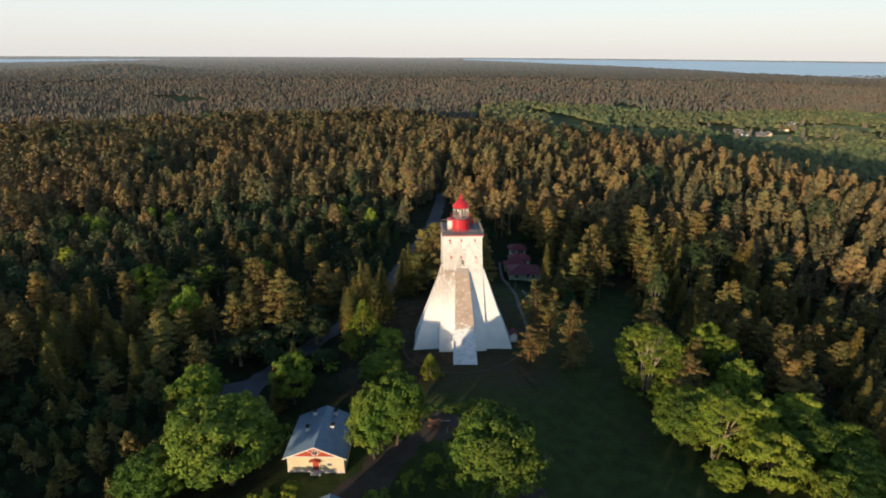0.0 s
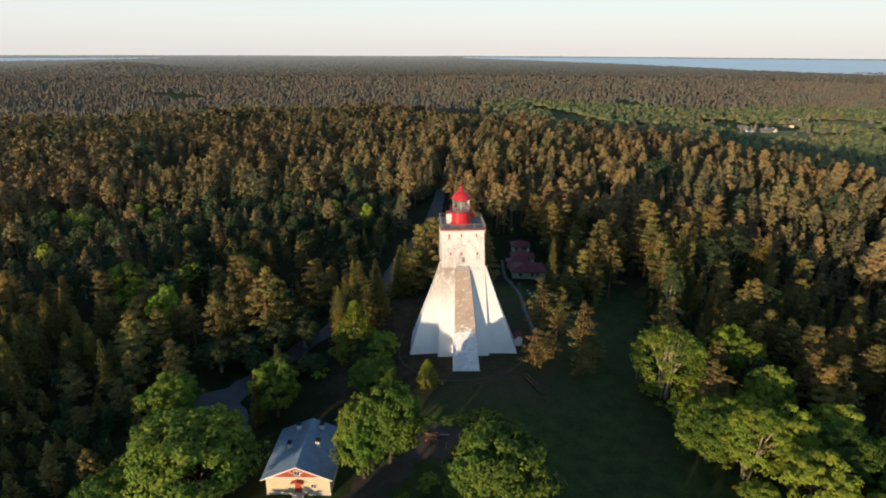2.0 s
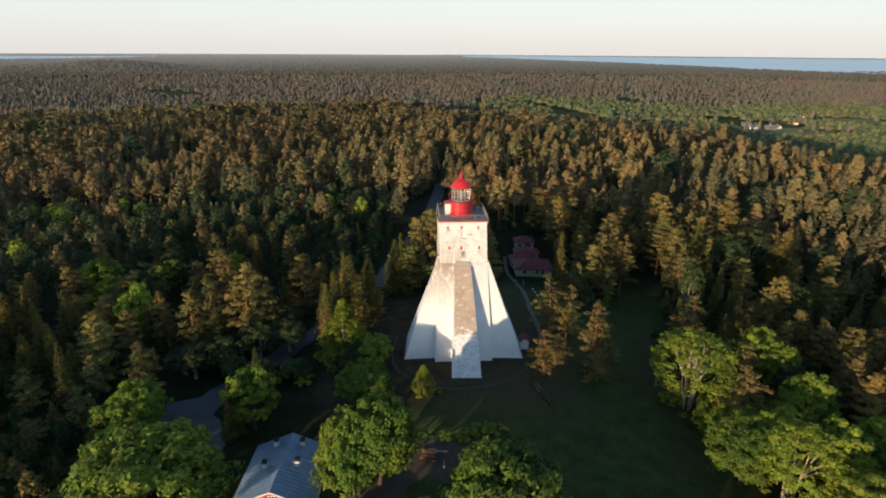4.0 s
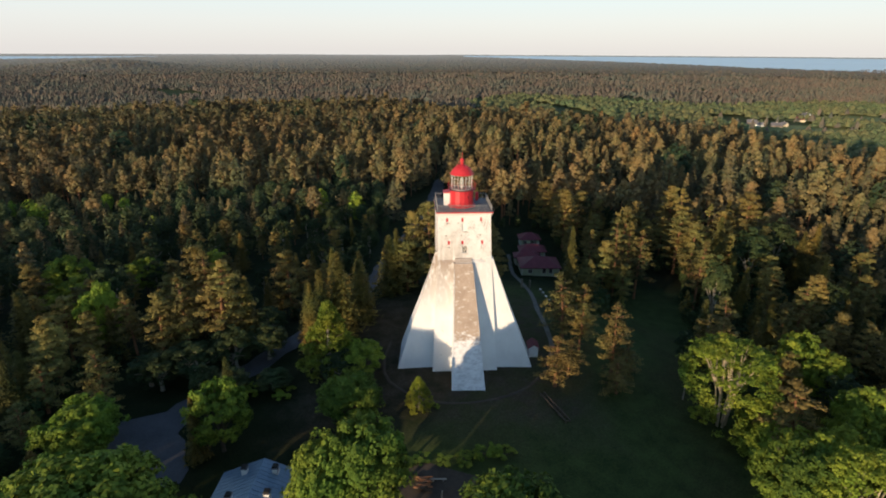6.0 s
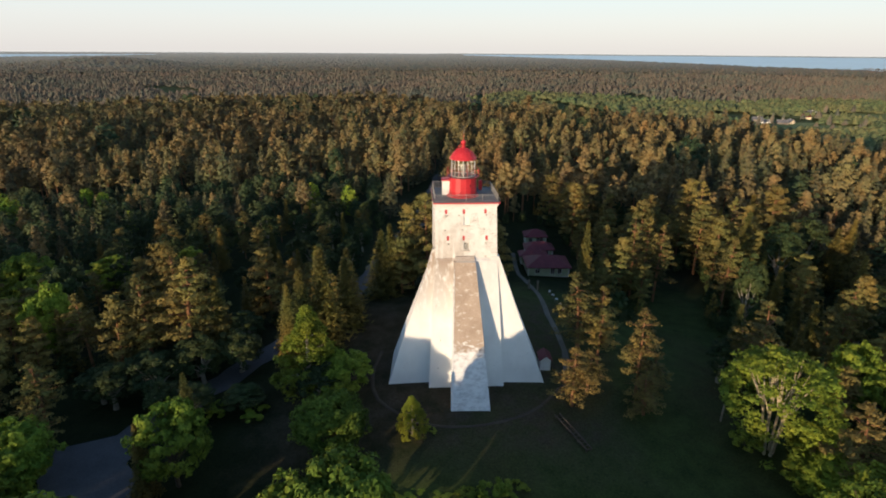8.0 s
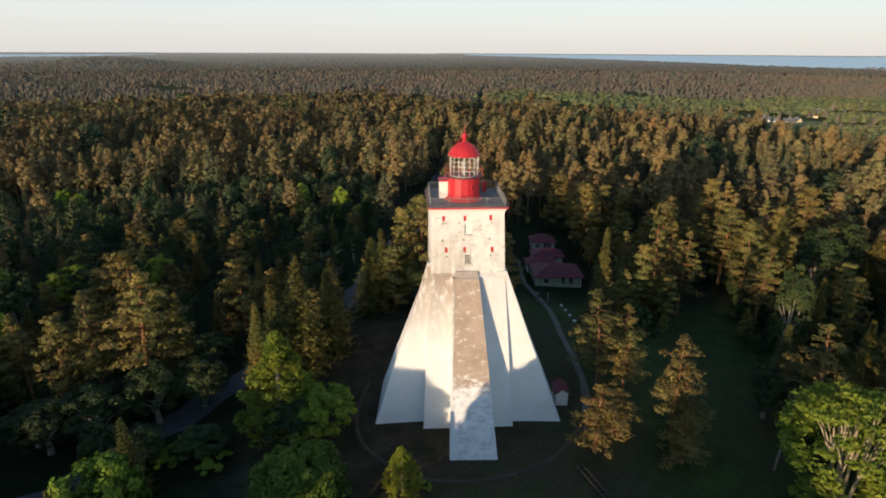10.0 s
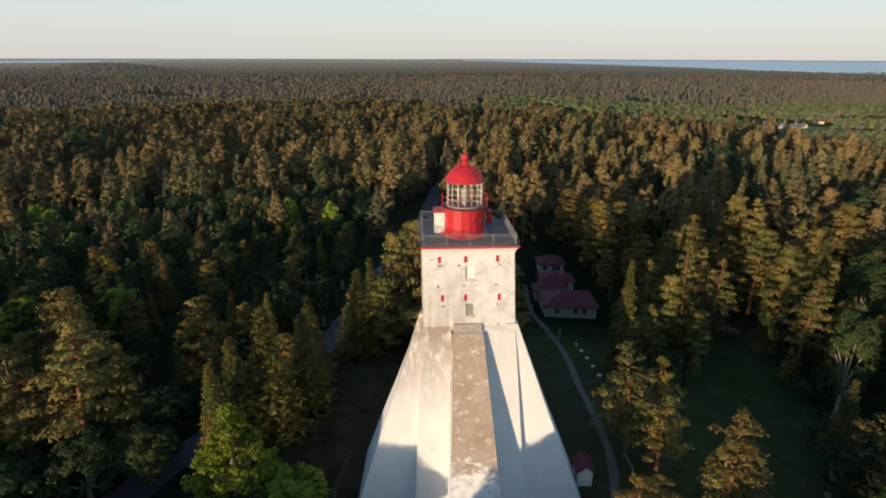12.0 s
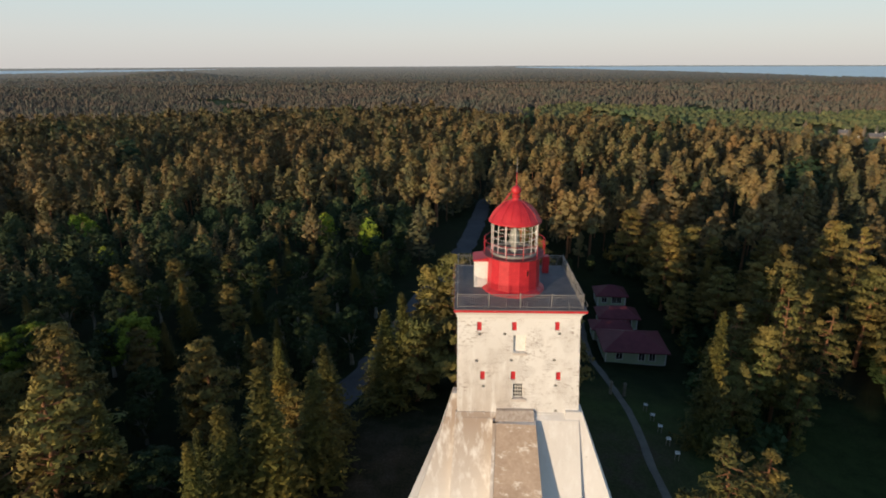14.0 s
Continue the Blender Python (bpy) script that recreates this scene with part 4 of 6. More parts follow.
hut("ticket_hut", (12.5, -7.0, g(12.5, -7.0)), 1.5, 2.2, 1.75, 0.6, M_WHITEPAINT, M_REDROOF, "small white hut with a red metal roof", door_mat=M_WHITEPAINT)
hut("shed", (-20.6, -58.2, g(-20.6, -58.2)), 4.2, 4.6, 2.2, 1.1, M_WOOD, M_ROOF, "weathered wooden shed with a grey roof")


def visitor_house(x0, x1, y0, y1, along_x, label, wall_h=2.5, rise=1.9, porch=False):
    gz = g((x0 + x1) / 2, (y0 + y1) / 2)
    h = thing("visitor_house", ((x0 + x1) / 2, (y0 + y1) / 2, gz), label, "house", "houses behind the lighthouse")
    w, d = (x1 - x0) / 2, (y1 - y0) / 2
    part("wall", boxed(-w, w, -d, d, -0.6, wall_h), M_GREENWALL, h)
    part("plinth", boxed(-w - 0.05, w + 0.05, -d - 0.05, d + 0.05, -0.6, 0.22), M_BRICK, h)
    part("roof", hip_roof(-w - 0.6, w + 0.6, -d - 0.6, d + 0.6, wall_h, wall_h + rise, along_x), M_REDROOF, h, "dark red hipped metal roof")
    for s in (-1, 1):
        for t in (-1, 1):
            part("corner_board", boxed(s * w - 0.09, s * w + 0.09, t * d - 0.09, t * d + 0.09, 0.2, wall_h - 0.02), M_WHITEPAINT, h)
    window_on(h, -w * 0.55, -d - 0.03, 1.0, 1.0, 1.1)
    window_on(h, w * 0.2, -d - 0.03, 0.9, 0.9, 1.3)
    window_on(h, w * 0.55, -d - 0.03, 0.9, 0.9, 1.3)
    return h


visitor_house(17.2, 26.8, 43.0, 50.2, True, "pale green wooden house with a dark red hipped roof", 2.4, 2.0)
visitor_house(16.6, 22.8, 51.4, 54.6, True, "pale green wooden house with a low red roof", 2.2, 1.3)
visitor_house(18.6, 25.2, 56.2, 60.4, True, "pale green wooden pavilion with a red hipped roof", 2.3, 1.7)
visitor_house(19.8, 25.2, 66.6, 70.8, True, "far pale green wooden cottage with a red hipped roof", 2.4, 1.7)


def info_panel():
    p = thing("info_panel", (0, 0, 0), "white slanted information panel on two wooden legs", "information panel", "panels along the footpath")
    for x in (-0.2, 0.2):
        part("leg", boxed(x - 0.04, x + 0.04, -0.04, 0.04, -0.2, 0.95), M_WOOD, p)
    b = part("board", boxed(-0.25, 0.25, -0.16, 0.16, -0.02, 0.02), M_WHITEPAINT, p)
    b.matrix_basis = pose(0, 0, 1.0, 35, 0, 0)
    for i in range(3):
        r = part("text_bar", boxed(-0.19, 0.19 - 0.12 * (i == 2), -0.11 + i * 0.09, -0.08 + i * 0.09, 0.022, 0.026), M_STEEL, p)
        r.matrix_basis = pose(0, 0, 1.0, 35, 0, 0)
    return p


panel = info_panel()
spots = [(19.0 + 0.12 * i, 25.0 - 2.95 * i) for i in range(5)]
for i, (x, y) in enumerate(spots):
    m = pose(x, y, g(x, y), 0, 0, -25 + 4 * i)
    if i == 0:
        panel.matrix_basis = m
    else:
        copy_thing(panel, m)

for x in (15.3, 17.2):
    p = thing("gate_post", (x, 29.3, g(x, 29.3)), "dark wooden gate post beside the footpath", "gate post", "gate posts")
    part("post", boxed(-0.16, 0.16, -0.16, 0.16, -0.3, 1.9, 0.02), M_WOOD, p)
    part("cap", loft([[(-0.22, -0.22, 1.9), (0.22, -0.22, 1.9), (0.22, 0.22, 1.9), (-0.22, 0.22, 1.9)], [(-0.02, -0.02, 2.15), (0.02, -0.02, 2.15), (0.02, 0.02, 2.15), (-0.02, 0.02, 2.15)]]), M_WOOD, p)


def lamp_pole():
    x, y = 35.2, -16.4
    p = thing("street_lamp", (x, y, g(x, y)), "weathered wooden lamp pole with a round lamp on the lawn edge", "street lamp")
    part("pole", rod((0, 0, -0.5), (0.25, -0.2, 8.0), 0.14, 0.10, 8), M_WOOD, p)
    ring = []
    for i in range(14):
        a, b = 2 * math.pi * i / 14, 2 * math.pi * (i + 1) / 14
        ring.append(rod((0.05 + 0.42 * math.cos(a), -0.3, 7.9 + 0.42 * math.sin(a)), (0.05 + 0.42 * math.cos(b), -0.3, 7.9 + 0.42 * math.sin(b)), 0.04, sides=5))
    part("lamp_ring", join(*ring), M_STEEL, p)
    part("lamp_head", turned([(0.05, 7.68), (0.20, 7.75), (0.16, 7.95), (0.05, 8.02)], 12, (0.05, -0.35)), M_STEEL, p)
    part("arm", rod((0.22, -0.18, 7.85), (0.05, -0.33, 7.95), 0.035, sides=5), M_STEEL, p)


lamp_pole()
pp = thing("short_pole", (28.6, -57.0, g(28.6, -57.0)), "short sawn wooden pole standing on the lawn", "pole")
part("pole", rod((0, 0, -0.4), (0.12, 0.05, 3.2), 0.14, 0.12, 8), M_WOOD, pp)


def bicycle_rack():
    ax, ay, bx, by = 12.4, -18.6, 15.3, -24.6
    length = math.hypot(bx - ax, by - ay)
    r = thing("bicycle_rack", (ax, ay, g(ax, ay)), "long low dark wooden rack lying on the lawn", "rack")
    r.rotation_euler = (0, 0, math.atan2(by - ay, bx - ax))
    dz = g(bx, by) - g(ax, ay)
    for o in (-0.35, 0.35):
        part("beam", loft([[(0, o - 0.07, 0.35), (0, o + 0.07, 0.35), (0, o + 0.07, 0.5), (0, o - 0.07, 0.5)], [(length, o - 0.07, 0.35 + dz), (length, o + 0.07, 0.35 + dz), (length, o + 0.07, 0.5 + dz), (length, o - 0.07, 0.5 + dz)]]), M_BARK, r)
    for i in range(12):
        x = 0.2 + i * (length - 0.4) / 11
        z = dz * x / length
        part("rung", boxed(x - 0.05, x + 0.05, -0.45, 0.45, 0.28 + z, 0.36 + z), M_BARK, r)
        if i % 4 == 0 or i == 11:
            for o in (-0.35, 0.35):
                part("leg", boxed(x - 0.06, x + 0.06, o - 0.06, o + 0.06, -0.3 + z, 0.36 + z), M_BARK, r)


bicycle_rack()


def rail_fence():
    """A low fence of round posts and two rails beside the footpath."""
    pts = [(17.9, -3.5), (18.1, -6.0), (17.7, -8.5), (16.8, -10.8), (15.6, -12.6)]
    f = thing("rail_fence", (17.9, -3.5, g(17.9, -3.5)), "low weathered wooden rail fence beside the footpath", "fence")
    base = Vector((17.9, -3.5, g(17.9, -3.5)))
    at = [Vector((x, y, g(x, y))) - base for x, y in pts]
    for p in at:
        part("post", rod(p - Vector((0, 0, 0.3)), p + Vector((0, 0, 0.95)), 0.06, 0.055, 7), M_WOOD, f)
    for p, q in zip(at, at[1:]):
        for h in (0.5, 0.85):
            part("rail", rod(p + Vector((0, 0, h)), q + Vector((0, 0, h)), 0.04, 0.04, 6), M_WOOD, f)


rail_fence()


def log_pile():
    """A heap of cut logs and boards in the yard."""
    x, y = -5.3, -36.0
    p = thing("log_pile", (x, y, g(x, y)), "heap of reddish-brown logs and boards on bare earth", "log pile")
    lr = random.Random(8)
    for i in range(26):
        row = i // 9
        a = lr.uniform(-0.35, 0.35)
        cx, cy, cz = lr.uniform(-0.5, 0.5), -1.1 + (i % 9) * 0.25, 0.16 + row * 0.26
        dx, dy = 0.75 * math.cos(a), 0.75 * math.sin(a)
        part("log", rod((cx - dx, cy - dy, cz), (cx + dx, cy + dy, cz), 0.13, 0.11, 7), M_PINEBARK if i % 3 else M_BARK, p)
    part("board", boxed(0.9, 3.0, 0.5, 0.75, 0.45, 0.5), M_ASHBARK, p)
    part("trestle", boxed(1.2, 1.4, 0.4, 0.85, -0.1, 0.46), M_WOOD, p)
    part("trestle", boxed(2.5, 2.7, 0.4, 0.85, -0.1, 0.46), M_WOOD, p)


log_pile()
yp = thing("yard_post", (-2.9, -38.1, g(-2.9, -38.1)), "short pale wooden post on the bare yard", "post")
part("post", rod((0, 0, -0.3), (0.05, 0, 1.35), 0.11, 0.10, 8), M_ASHBARK, yp)


def garden_bench():
    x, y = 14.3, -44.0
    b = thing("garden_bench", (x, y, g(x, y)), "grey weathered wooden bench on the lawn", "bench")
    for i in range(3):
        part("seat_board", boxed(-0.9, 0.9, -0.25 + i * 0.17, -0.11 + i * 0.17, 0.42, 0.46), M_WOOD, b)
    for i in range(2):
        part("back_board", boxed(-0.9, 0.9, 0.28, 0.32, 0.58 + i * 0.19, 0.72 + i * 0.19), M_WOOD, b)
    for u in (-0.75, 0.75):
        part("leg", boxed(u - 0.04, u + 0.04, -0.22, -0.14, -0.1, 0.42), M_WOOD, b)
        part("leg", boxed(u - 0.04, u + 0.04, 0.22, 0.28, -0.1, 0.92), M_WOOD, b)
    b.rotation_euler.z = radians(-70)


garden_bench()


def village_house(x, y, turn, w, d, wall, roof, label):
    z = g(x, y)
    h = thing("village_house", (x, y, z), label, "house", "village houses")
    h.rotation_euler.z = radians(turn)
    part("wall", boxed(-w / 2, w / 2, -d / 2, d / 2, -0.6, 3.2), wall, h)
    part("gable", loft([[(-w / 2, -d / 2, 3.2), (w / 2, -d / 2, 3.2), (w / 2, d / 2, 3.2), (-w / 2, d / 2, 3.2)], [(-0.03, -d / 2, 6.2), (0.03, -d / 2, 6.2), (0.03, d / 2, 6.2), (-0.03, d / 2, 6.2)]]), wall, h)
    part("roof", gable_roof(-w / 2 - 0.4, w / 2 + 0.4, -d / 2 - 0.4, d / 2 + 0.4, 3.0, 6.4, 0.2), roof, h)
    part("chimney", boxed(-0.4, 0.4, -0.4, 0.4, 5.5, 7.3), M_BRICK, h)
    for s in (-w / 4, w / 4):
        window_on(h, s, -d / 2 - 0.03, 1.0, 1.2, 1.4)


# ---- trees ----
def unit(v):
    return v / np.maximum(np.linalg.norm(v, axis=-1, keepdims=True), 1e-9)


def leaf_cards(rs, centers, outward, size, spread=0.7, long=1.3, wide=1.0, level=0.0):
    """Small pointed leaf or needle sprays: three corners each, turned roughly outward."""
    n = len(centers)
    nrm = unit(outward + spread * rs.randn(n, 3))
    u = unit(np.cross(nrm, rs.randn(n, 3) + level * np.array([0.0, 0.0, 1.0])))
    v = np.cross(nrm, u)
    s = (np.asarray(size) * rs.uniform(0.65, 1.35, n)).reshape(-1, 1)
    tip = centers + u * s * long * 0.6
    root = centers - u * s * long * 0.4
    half = v * s * 0.5 * wide
    verts = np.stack([tip, root + half, root - half], 1).reshape(-1, 3)
    return verts, np.arange(3 * n).reshape(-1, 3)


def limb(points, radii, sides=5):
    """Quads of a tapered limb through points."""
    pts = np.asarray(points, float)
    ang = np.linspace(0, 2 * math.pi, sides, endpoint=False)
    rings = []
    for i, p in enumerate(pts):
        d = unit(pts[min(i + 1, len(pts) - 1)] - pts[max(i - 1, 0)])
        u = unit(np.cross(d, [0.3, 1.0, 0.2]))
        v = np.cross(d, u)
        rings.append(p + radii[i] * (np.cos(ang)[:, None] * u + np.sin(ang)[:, None] * v))
    V = np.concatenate(rings)
    idx = np.arange(len(V)).reshape(len(pts), sides)
    q = np.stack([idx[:-1], np.roll(idx, -1, 1)[:-1], np.roll(idx, -1, 1)[1:], idx[1:]], -1).reshape(-1, 4)
    return V, q


def merge(pieces):
    V, Q, k = [], [], 0
    for v, q in pieces:
        V.append(v)
        Q.append(q + k)
        k += len(v)
    return np.concatenate(V), np.concatenate(Q)


def grow_broadleaf(rs, H, R, bare=0.22, clumps=60, per=75, size=0.42, sides=7, slim=1.0):
    """A broad-leaved tree: forked limbs and a crown of many leafy clumps with gaps."""
    z0 = bare * H
    cz, hz = (z0 + H) / 2, (H - z0) / 2
    limbs, cards = [], []
    trunk_top = z0 + 0.25 * (H - z0)
    limbs.append(limb([(0, 0, -0.4), (0.05 * R, 0, 0.5 * trunk_top), (0, 0.04 * R, trunk_top)], [0.032 * H, 0.024 * H, 0.018 * H], sides))
    lobes = unit(rs.randn(7, 3)) * [1, 1, 0.8]
    for i in range(clumps):
        d = unit(rs.randn(3))
        if d[2] < -0.55:
            d[2] *= -0.6
        wob = 0.74 + 0.26 * np.max(lobes @ d) + 0.06 * rs.randn()
        rad = wob * rs.uniform(0.80, 1.06)
        pinch = 1.0 if d[2] > -0.2 else 0.85
        c = np.array([d[0] * R * rad * slim * pinch, d[1] * R * rad * slim * pinch, cz + d[2] * hz * rad])
        cr = R * rs.uniform(0.11, 0.21) * (1.25 if clumps < 100 else 1)
        k = max(4, int(per * rs.uniform(0.7, 1.2)))
        o = unit(rs.randn(k, 3) + 0.55 * d + [0, 0, 0.25])
        p = c + o * cr * rs.uniform(0.6, 1.05, (k, 1)) * [1.1, 1.1, 0.85]
        cards.append(leaf_cards(rs, p, o + 0.5 * d, size, 0.5))
        if i % 9 == 0 and sides > 3:
            mid = np.array([0.45 * c[0], 0.45 * c[1], trunk_top + 0.45 * (c[2] - trunk_top) + 0.1 * hz])
            limbs.append(limb([(0, 0, trunk_top * 0.9), mid, c], [0.013 * H, 0.008 * H, 0.003 * H], 4))
    return merge(limbs), merge(cards)


def grow_pine(rs, H, R, bare=0.3, boughs=36, per=38, size=0.36, sides=7, flat=0.5):
    """A Scots pine: reddish stem, uneven boughs that carry flat sprays of needles, narrowing to the top."""
    limbs, cards = [], []
    bend = rs.uniform(-0.03, 0.03, 2) * H
    stem = [np.array([bend[0] * t * t, bend[1] * t * t, H * 0.97 * t]) for t in np.linspace(0, 1, 6)]
    stem[0][2] = -0.4
    limbs.append(limb(stem, [0.019 * H * (1 - 0.88 * t) for t in np.linspace(0, 1, 6)], sides))
    for i in range(boughs):
        t = bare + (1 - bare) * ((i + rs.uniform(0, 1)) / boughs) ** 0.9
        p = (1 - t) / (1 - bare)
        prof = min(1.0, (p * 1.25) ** 0.7 + 0.10) * (0.6 + 0.4 * min(1.0, (1 - p) * 3))
        a = i * 2.399 + rs.uniform(-0.6, 0.6)
        reach = R * prof * rs.choice([rs.uniform(0.45, 0.8), rs.uniform(0.8, 1.2)])
        root = np.array([bend[0] * t * t, bend[1] * t * t, H * (t - 0.02)])
        tip = root + [reach * math.cos(a), reach * math.sin(a), rs.uniform(-0.01, 0.045) * H]
        side = np.array([-math.sin(a), math.cos(a), 0])
        k = 2 + int(reach > 0.45 * R) + int(reach > 0.8 * R)
        for m in range(k):
            f = 0.35 + 0.65 * (m + 1) / k
            c = root + f * (tip - root) + side * rs.uniform(-0.3, 0.3) * reach + [0, 0, rs.uniform(-0.12, 0.2)]
            w = rs.uniform(0.14, 0.24) * R + 0.18
            n = max(3, int(per * rs.uniform(0.7, 1.2)))
            o = unit(rs.randn(n, 3) * [1, 1, 0.7] + [0.5 * math.cos(a), 0.5 * math.sin(a), 0.35])
            q = c + o * rs.uniform(0.3, 1.0, (n, 1)) * [w * 1.25, w * 1.25, w * flat]
            cards.append(leaf_cards(rs, q, o + [0.45 * math.cos(a), 0.45 * math.sin(a), 0.4], size, 0.5, 1.7, 0.7))
        if sides > 3 and i % 2 == 0:
            limbs.append(limb([root, root + 0.6 * (tip - root) + [0, 0, 0.2], tip], [0.005 * H, 0.0035 * H, 0.0015 * H], 4))
    o = unit(rs.randn(2 * per, 3) + [0, 0, 0.6])
    cards.append(leaf_cards(rs, np.array([bend[0], bend[1], H * 0.96]) + o * rs.uniform(0.2, 1, (2 * per, 1)) * [0.20 * R, 0.20 * R, 0.045 * H], o, size, 0.6, 1.7, 0.7))
    return merge(limbs), merge(cards)


def grow_tiers(rs, H, R, bare=0.3, tiers=12, per=44, size=0.30):
    """An old Scots pine: orange stem, and uneven tiers of flat boughs with gaps between them."""
    limbs, cards = [], []
    bend = rs.uniform(-0.035, 0.035, 2) * H
    at = lambda t: np.array([bend[0] * t * t, bend[1] * t * t, H * 0.97 * t])
    stem = [at(t) for t in np.linspace(0, 1, 7)]
    stem[0][2] = -0.4
    limbs.append(limb(stem, [0.019 * H * (1 - 0.86 * t) for t in np.linspace(0, 1, 7)], 7))
    for i in range(tiers):
        t = bare + (0.97 - bare) * (i + rs.uniform(-0.25, 0.25)) / (tiers - 1)
        p = (1 - t) / (1 - bare)
        prof = min(1.0, (1.3 * p) ** 0.75 + 0.08) * rs.uniform(0.7, 1.0)
        a0 = rs.uniform(0, 6.283)
        n = 4 if p > 0.3 else 3
        for b in range(n):
            a = a0 + 6.283 * b / n + rs.uniform(-0.5, 0.5)
            reach = R * prof * rs.choice([rs.uniform(0.3, 0.6), rs.uniform(0.75, 1.15)])
            root = at(t)
            tip = root + [reach * math.cos(a), reach * math.sin(a), rs.uniform(-0.03, 0.03) * H]
            side = np.array([-math.sin(a), math.cos(a), 0])
            k = 1 + int(reach > 0.45 * R) + int(reach > 0.85 * R)
            for m in range(k):
                f = 1.0 if k == 1 else 0.40 + 0.60 * m / (k - 1)
                c = root + f * (tip - root) + side * rs.uniform(-0.22, 0.22) * reach + [0, 0, rs.uniform(-0.05, 0.25)]
                w = (rs.uniform(0.13, 0.22) * R + 0.10) * (0.6 + 0.4 * min(1, 2 * p))
                q = max(5, int(per * rs.uniform(0.7, 1.2)))
                o = unit(rs.randn(q, 3) * [1, 1, 0.8] + [0.3 * math.cos(a), 0.3 * math.sin(a), 0.45])
                cards.append(leaf_cards(rs, c + o * rs.uniform(0.35, 1.0, (q, 1)) * [w * 1.35, w * 1.35, w * 0.42], o + [0, 0, 0.3], size, 0.45, 1.6, 0.75))
            limbs.append(limb([root, root + 0.6 * (tip - root) + [0, 0, 0.15], tip], [0.0055 * H, 0.004 * H, 0.0015 * H], 4))
    for i in range(5):
        t = bare * rs.uniform(0.45, 1.0)
        a = rs.uniform(0, 6.283)
        limbs.append(limb([at(t), at(t) + [0.5 * R * math.cos(a), 0.5 * R * math.sin(a), -0.2]], [0.03, 0.01], 3))
    o = unit(rs.randn(2 * per, 3) + [0, 0, 0.6])
    cards.append(leaf_cards(rs, at(1.0) + o * rs.uniform(0.2, 1, (2 * per, 1)) * [0.16 * R, 0.16 * R, 0.04 * H], o, size, 0.6, 1.7, 0.7))
    return merge(limbs), merge(cards)


def grow_spruce(rs, H, R, whorls=38, boughs=11, per=16, size=0.32, sides=6, bare=0.05):
    """A spruce: a spire of drooping whorls that narrow to the tip."""
    limbs, cards = [], []
    limbs.append(limb([(0, 0, -0.4), (0, 0, 0.5 * H), (0, 0, 0.99 * H)], [0.017 * H, 0.010 * H, 0.002 * H], sides))
    for w in range(whorls):
        t = bare + (1 - bare) * (w + rs.uniform(-0.2, 0.2)) / whorls
        r = R * max(0.03, 1 - t) ** 0.82 * rs.uniform(0.82, 1.15)
        nb = max(4, int(boughs * (0.55 + 0.45 * (1 - t))))
        for b in range(nb):
            a = 2 * math.pi * (b + 0.5 * (w % 2)) / nb + rs.uniform(-0.2, 0.2)
            rr = r * rs.uniform(0.7, 1.15)
            f = (np.arange(per) + rs.uniform(0.2, 1.0, per)) / per
            p = np.stack([rr * f * math.cos(a), rr * f * math.sin(a), H * t - 0.22 * rr * f + 0.10 * rr * f ** 2], 1)
            p += rs.randn(per, 3) * 0.09 * R * 0.5
            o = np.tile([0.55 * math.cos(a), 0.55 * math.sin(a), 0.8], (per, 1))
            cards.append(leaf_cards(rs, p, o, size * (0.5 + 0.5 * (1 - t) + 0.12), 0.45, 1.7, 0.75))
    tip = np.array([[0, 0, H * 0.985], [0, 0, H]])
    cards.append(leaf_cards(rs, tip, np.tile([0.3, -1.0, 0.2], (2, 1)), size * 0.6, 0.3, 2.2))
    return merge(limbs), merge(cards)


def grow_cone(rs, H, R):
    """A tall leafy tree whose crown narrows to a point."""
    limbs = [limb([(0, 0, -0.4), (0.1, 0, 0.5 * H), (0, 0.1, 0.95 * H)], [0.022 * H, 0.012 * H, 0.003 * H], 6)]
    cards = []
    for i in range(260):
        t = 0.06 + 0.92 * (i + rs.rand()) / 260
        r = R * min(1.0, (1.10 * (1 - t)) ** 0.85) * (0.75 + 0.25 * min(1, t * 4)) * rs.uniform(0.55, 1.0)
        a = 2.399 * i + rs.uniform(-0.5, 0.5)
        c = np.array([r * math.cos(a), r * math.sin(a), H * t])
        cr = rs.uniform(0.38, 0.70) * (0.6 + 0.5 * (1 - t))
        k = int(rs.uniform(36, 60))
        o = unit(rs.randn(k, 3) + [0.6 * math.cos(a), 0.6 * math.sin(a), 0.3])
        cards.append(leaf_cards(rs, c + o * rs.uniform(0.5, 1.05, (k, 1)) * [cr, cr, cr * 0.9], o, 0.21, 0.7))
        if i % 12 == 0:
            limbs.append(limb([(0, 0, H * t * 0.85), 0.6 * c + [0, 0, 0.38 * H * t], c], [0.05, 0.035, 0.012], 4))
    return merge(limbs), merge(cards)


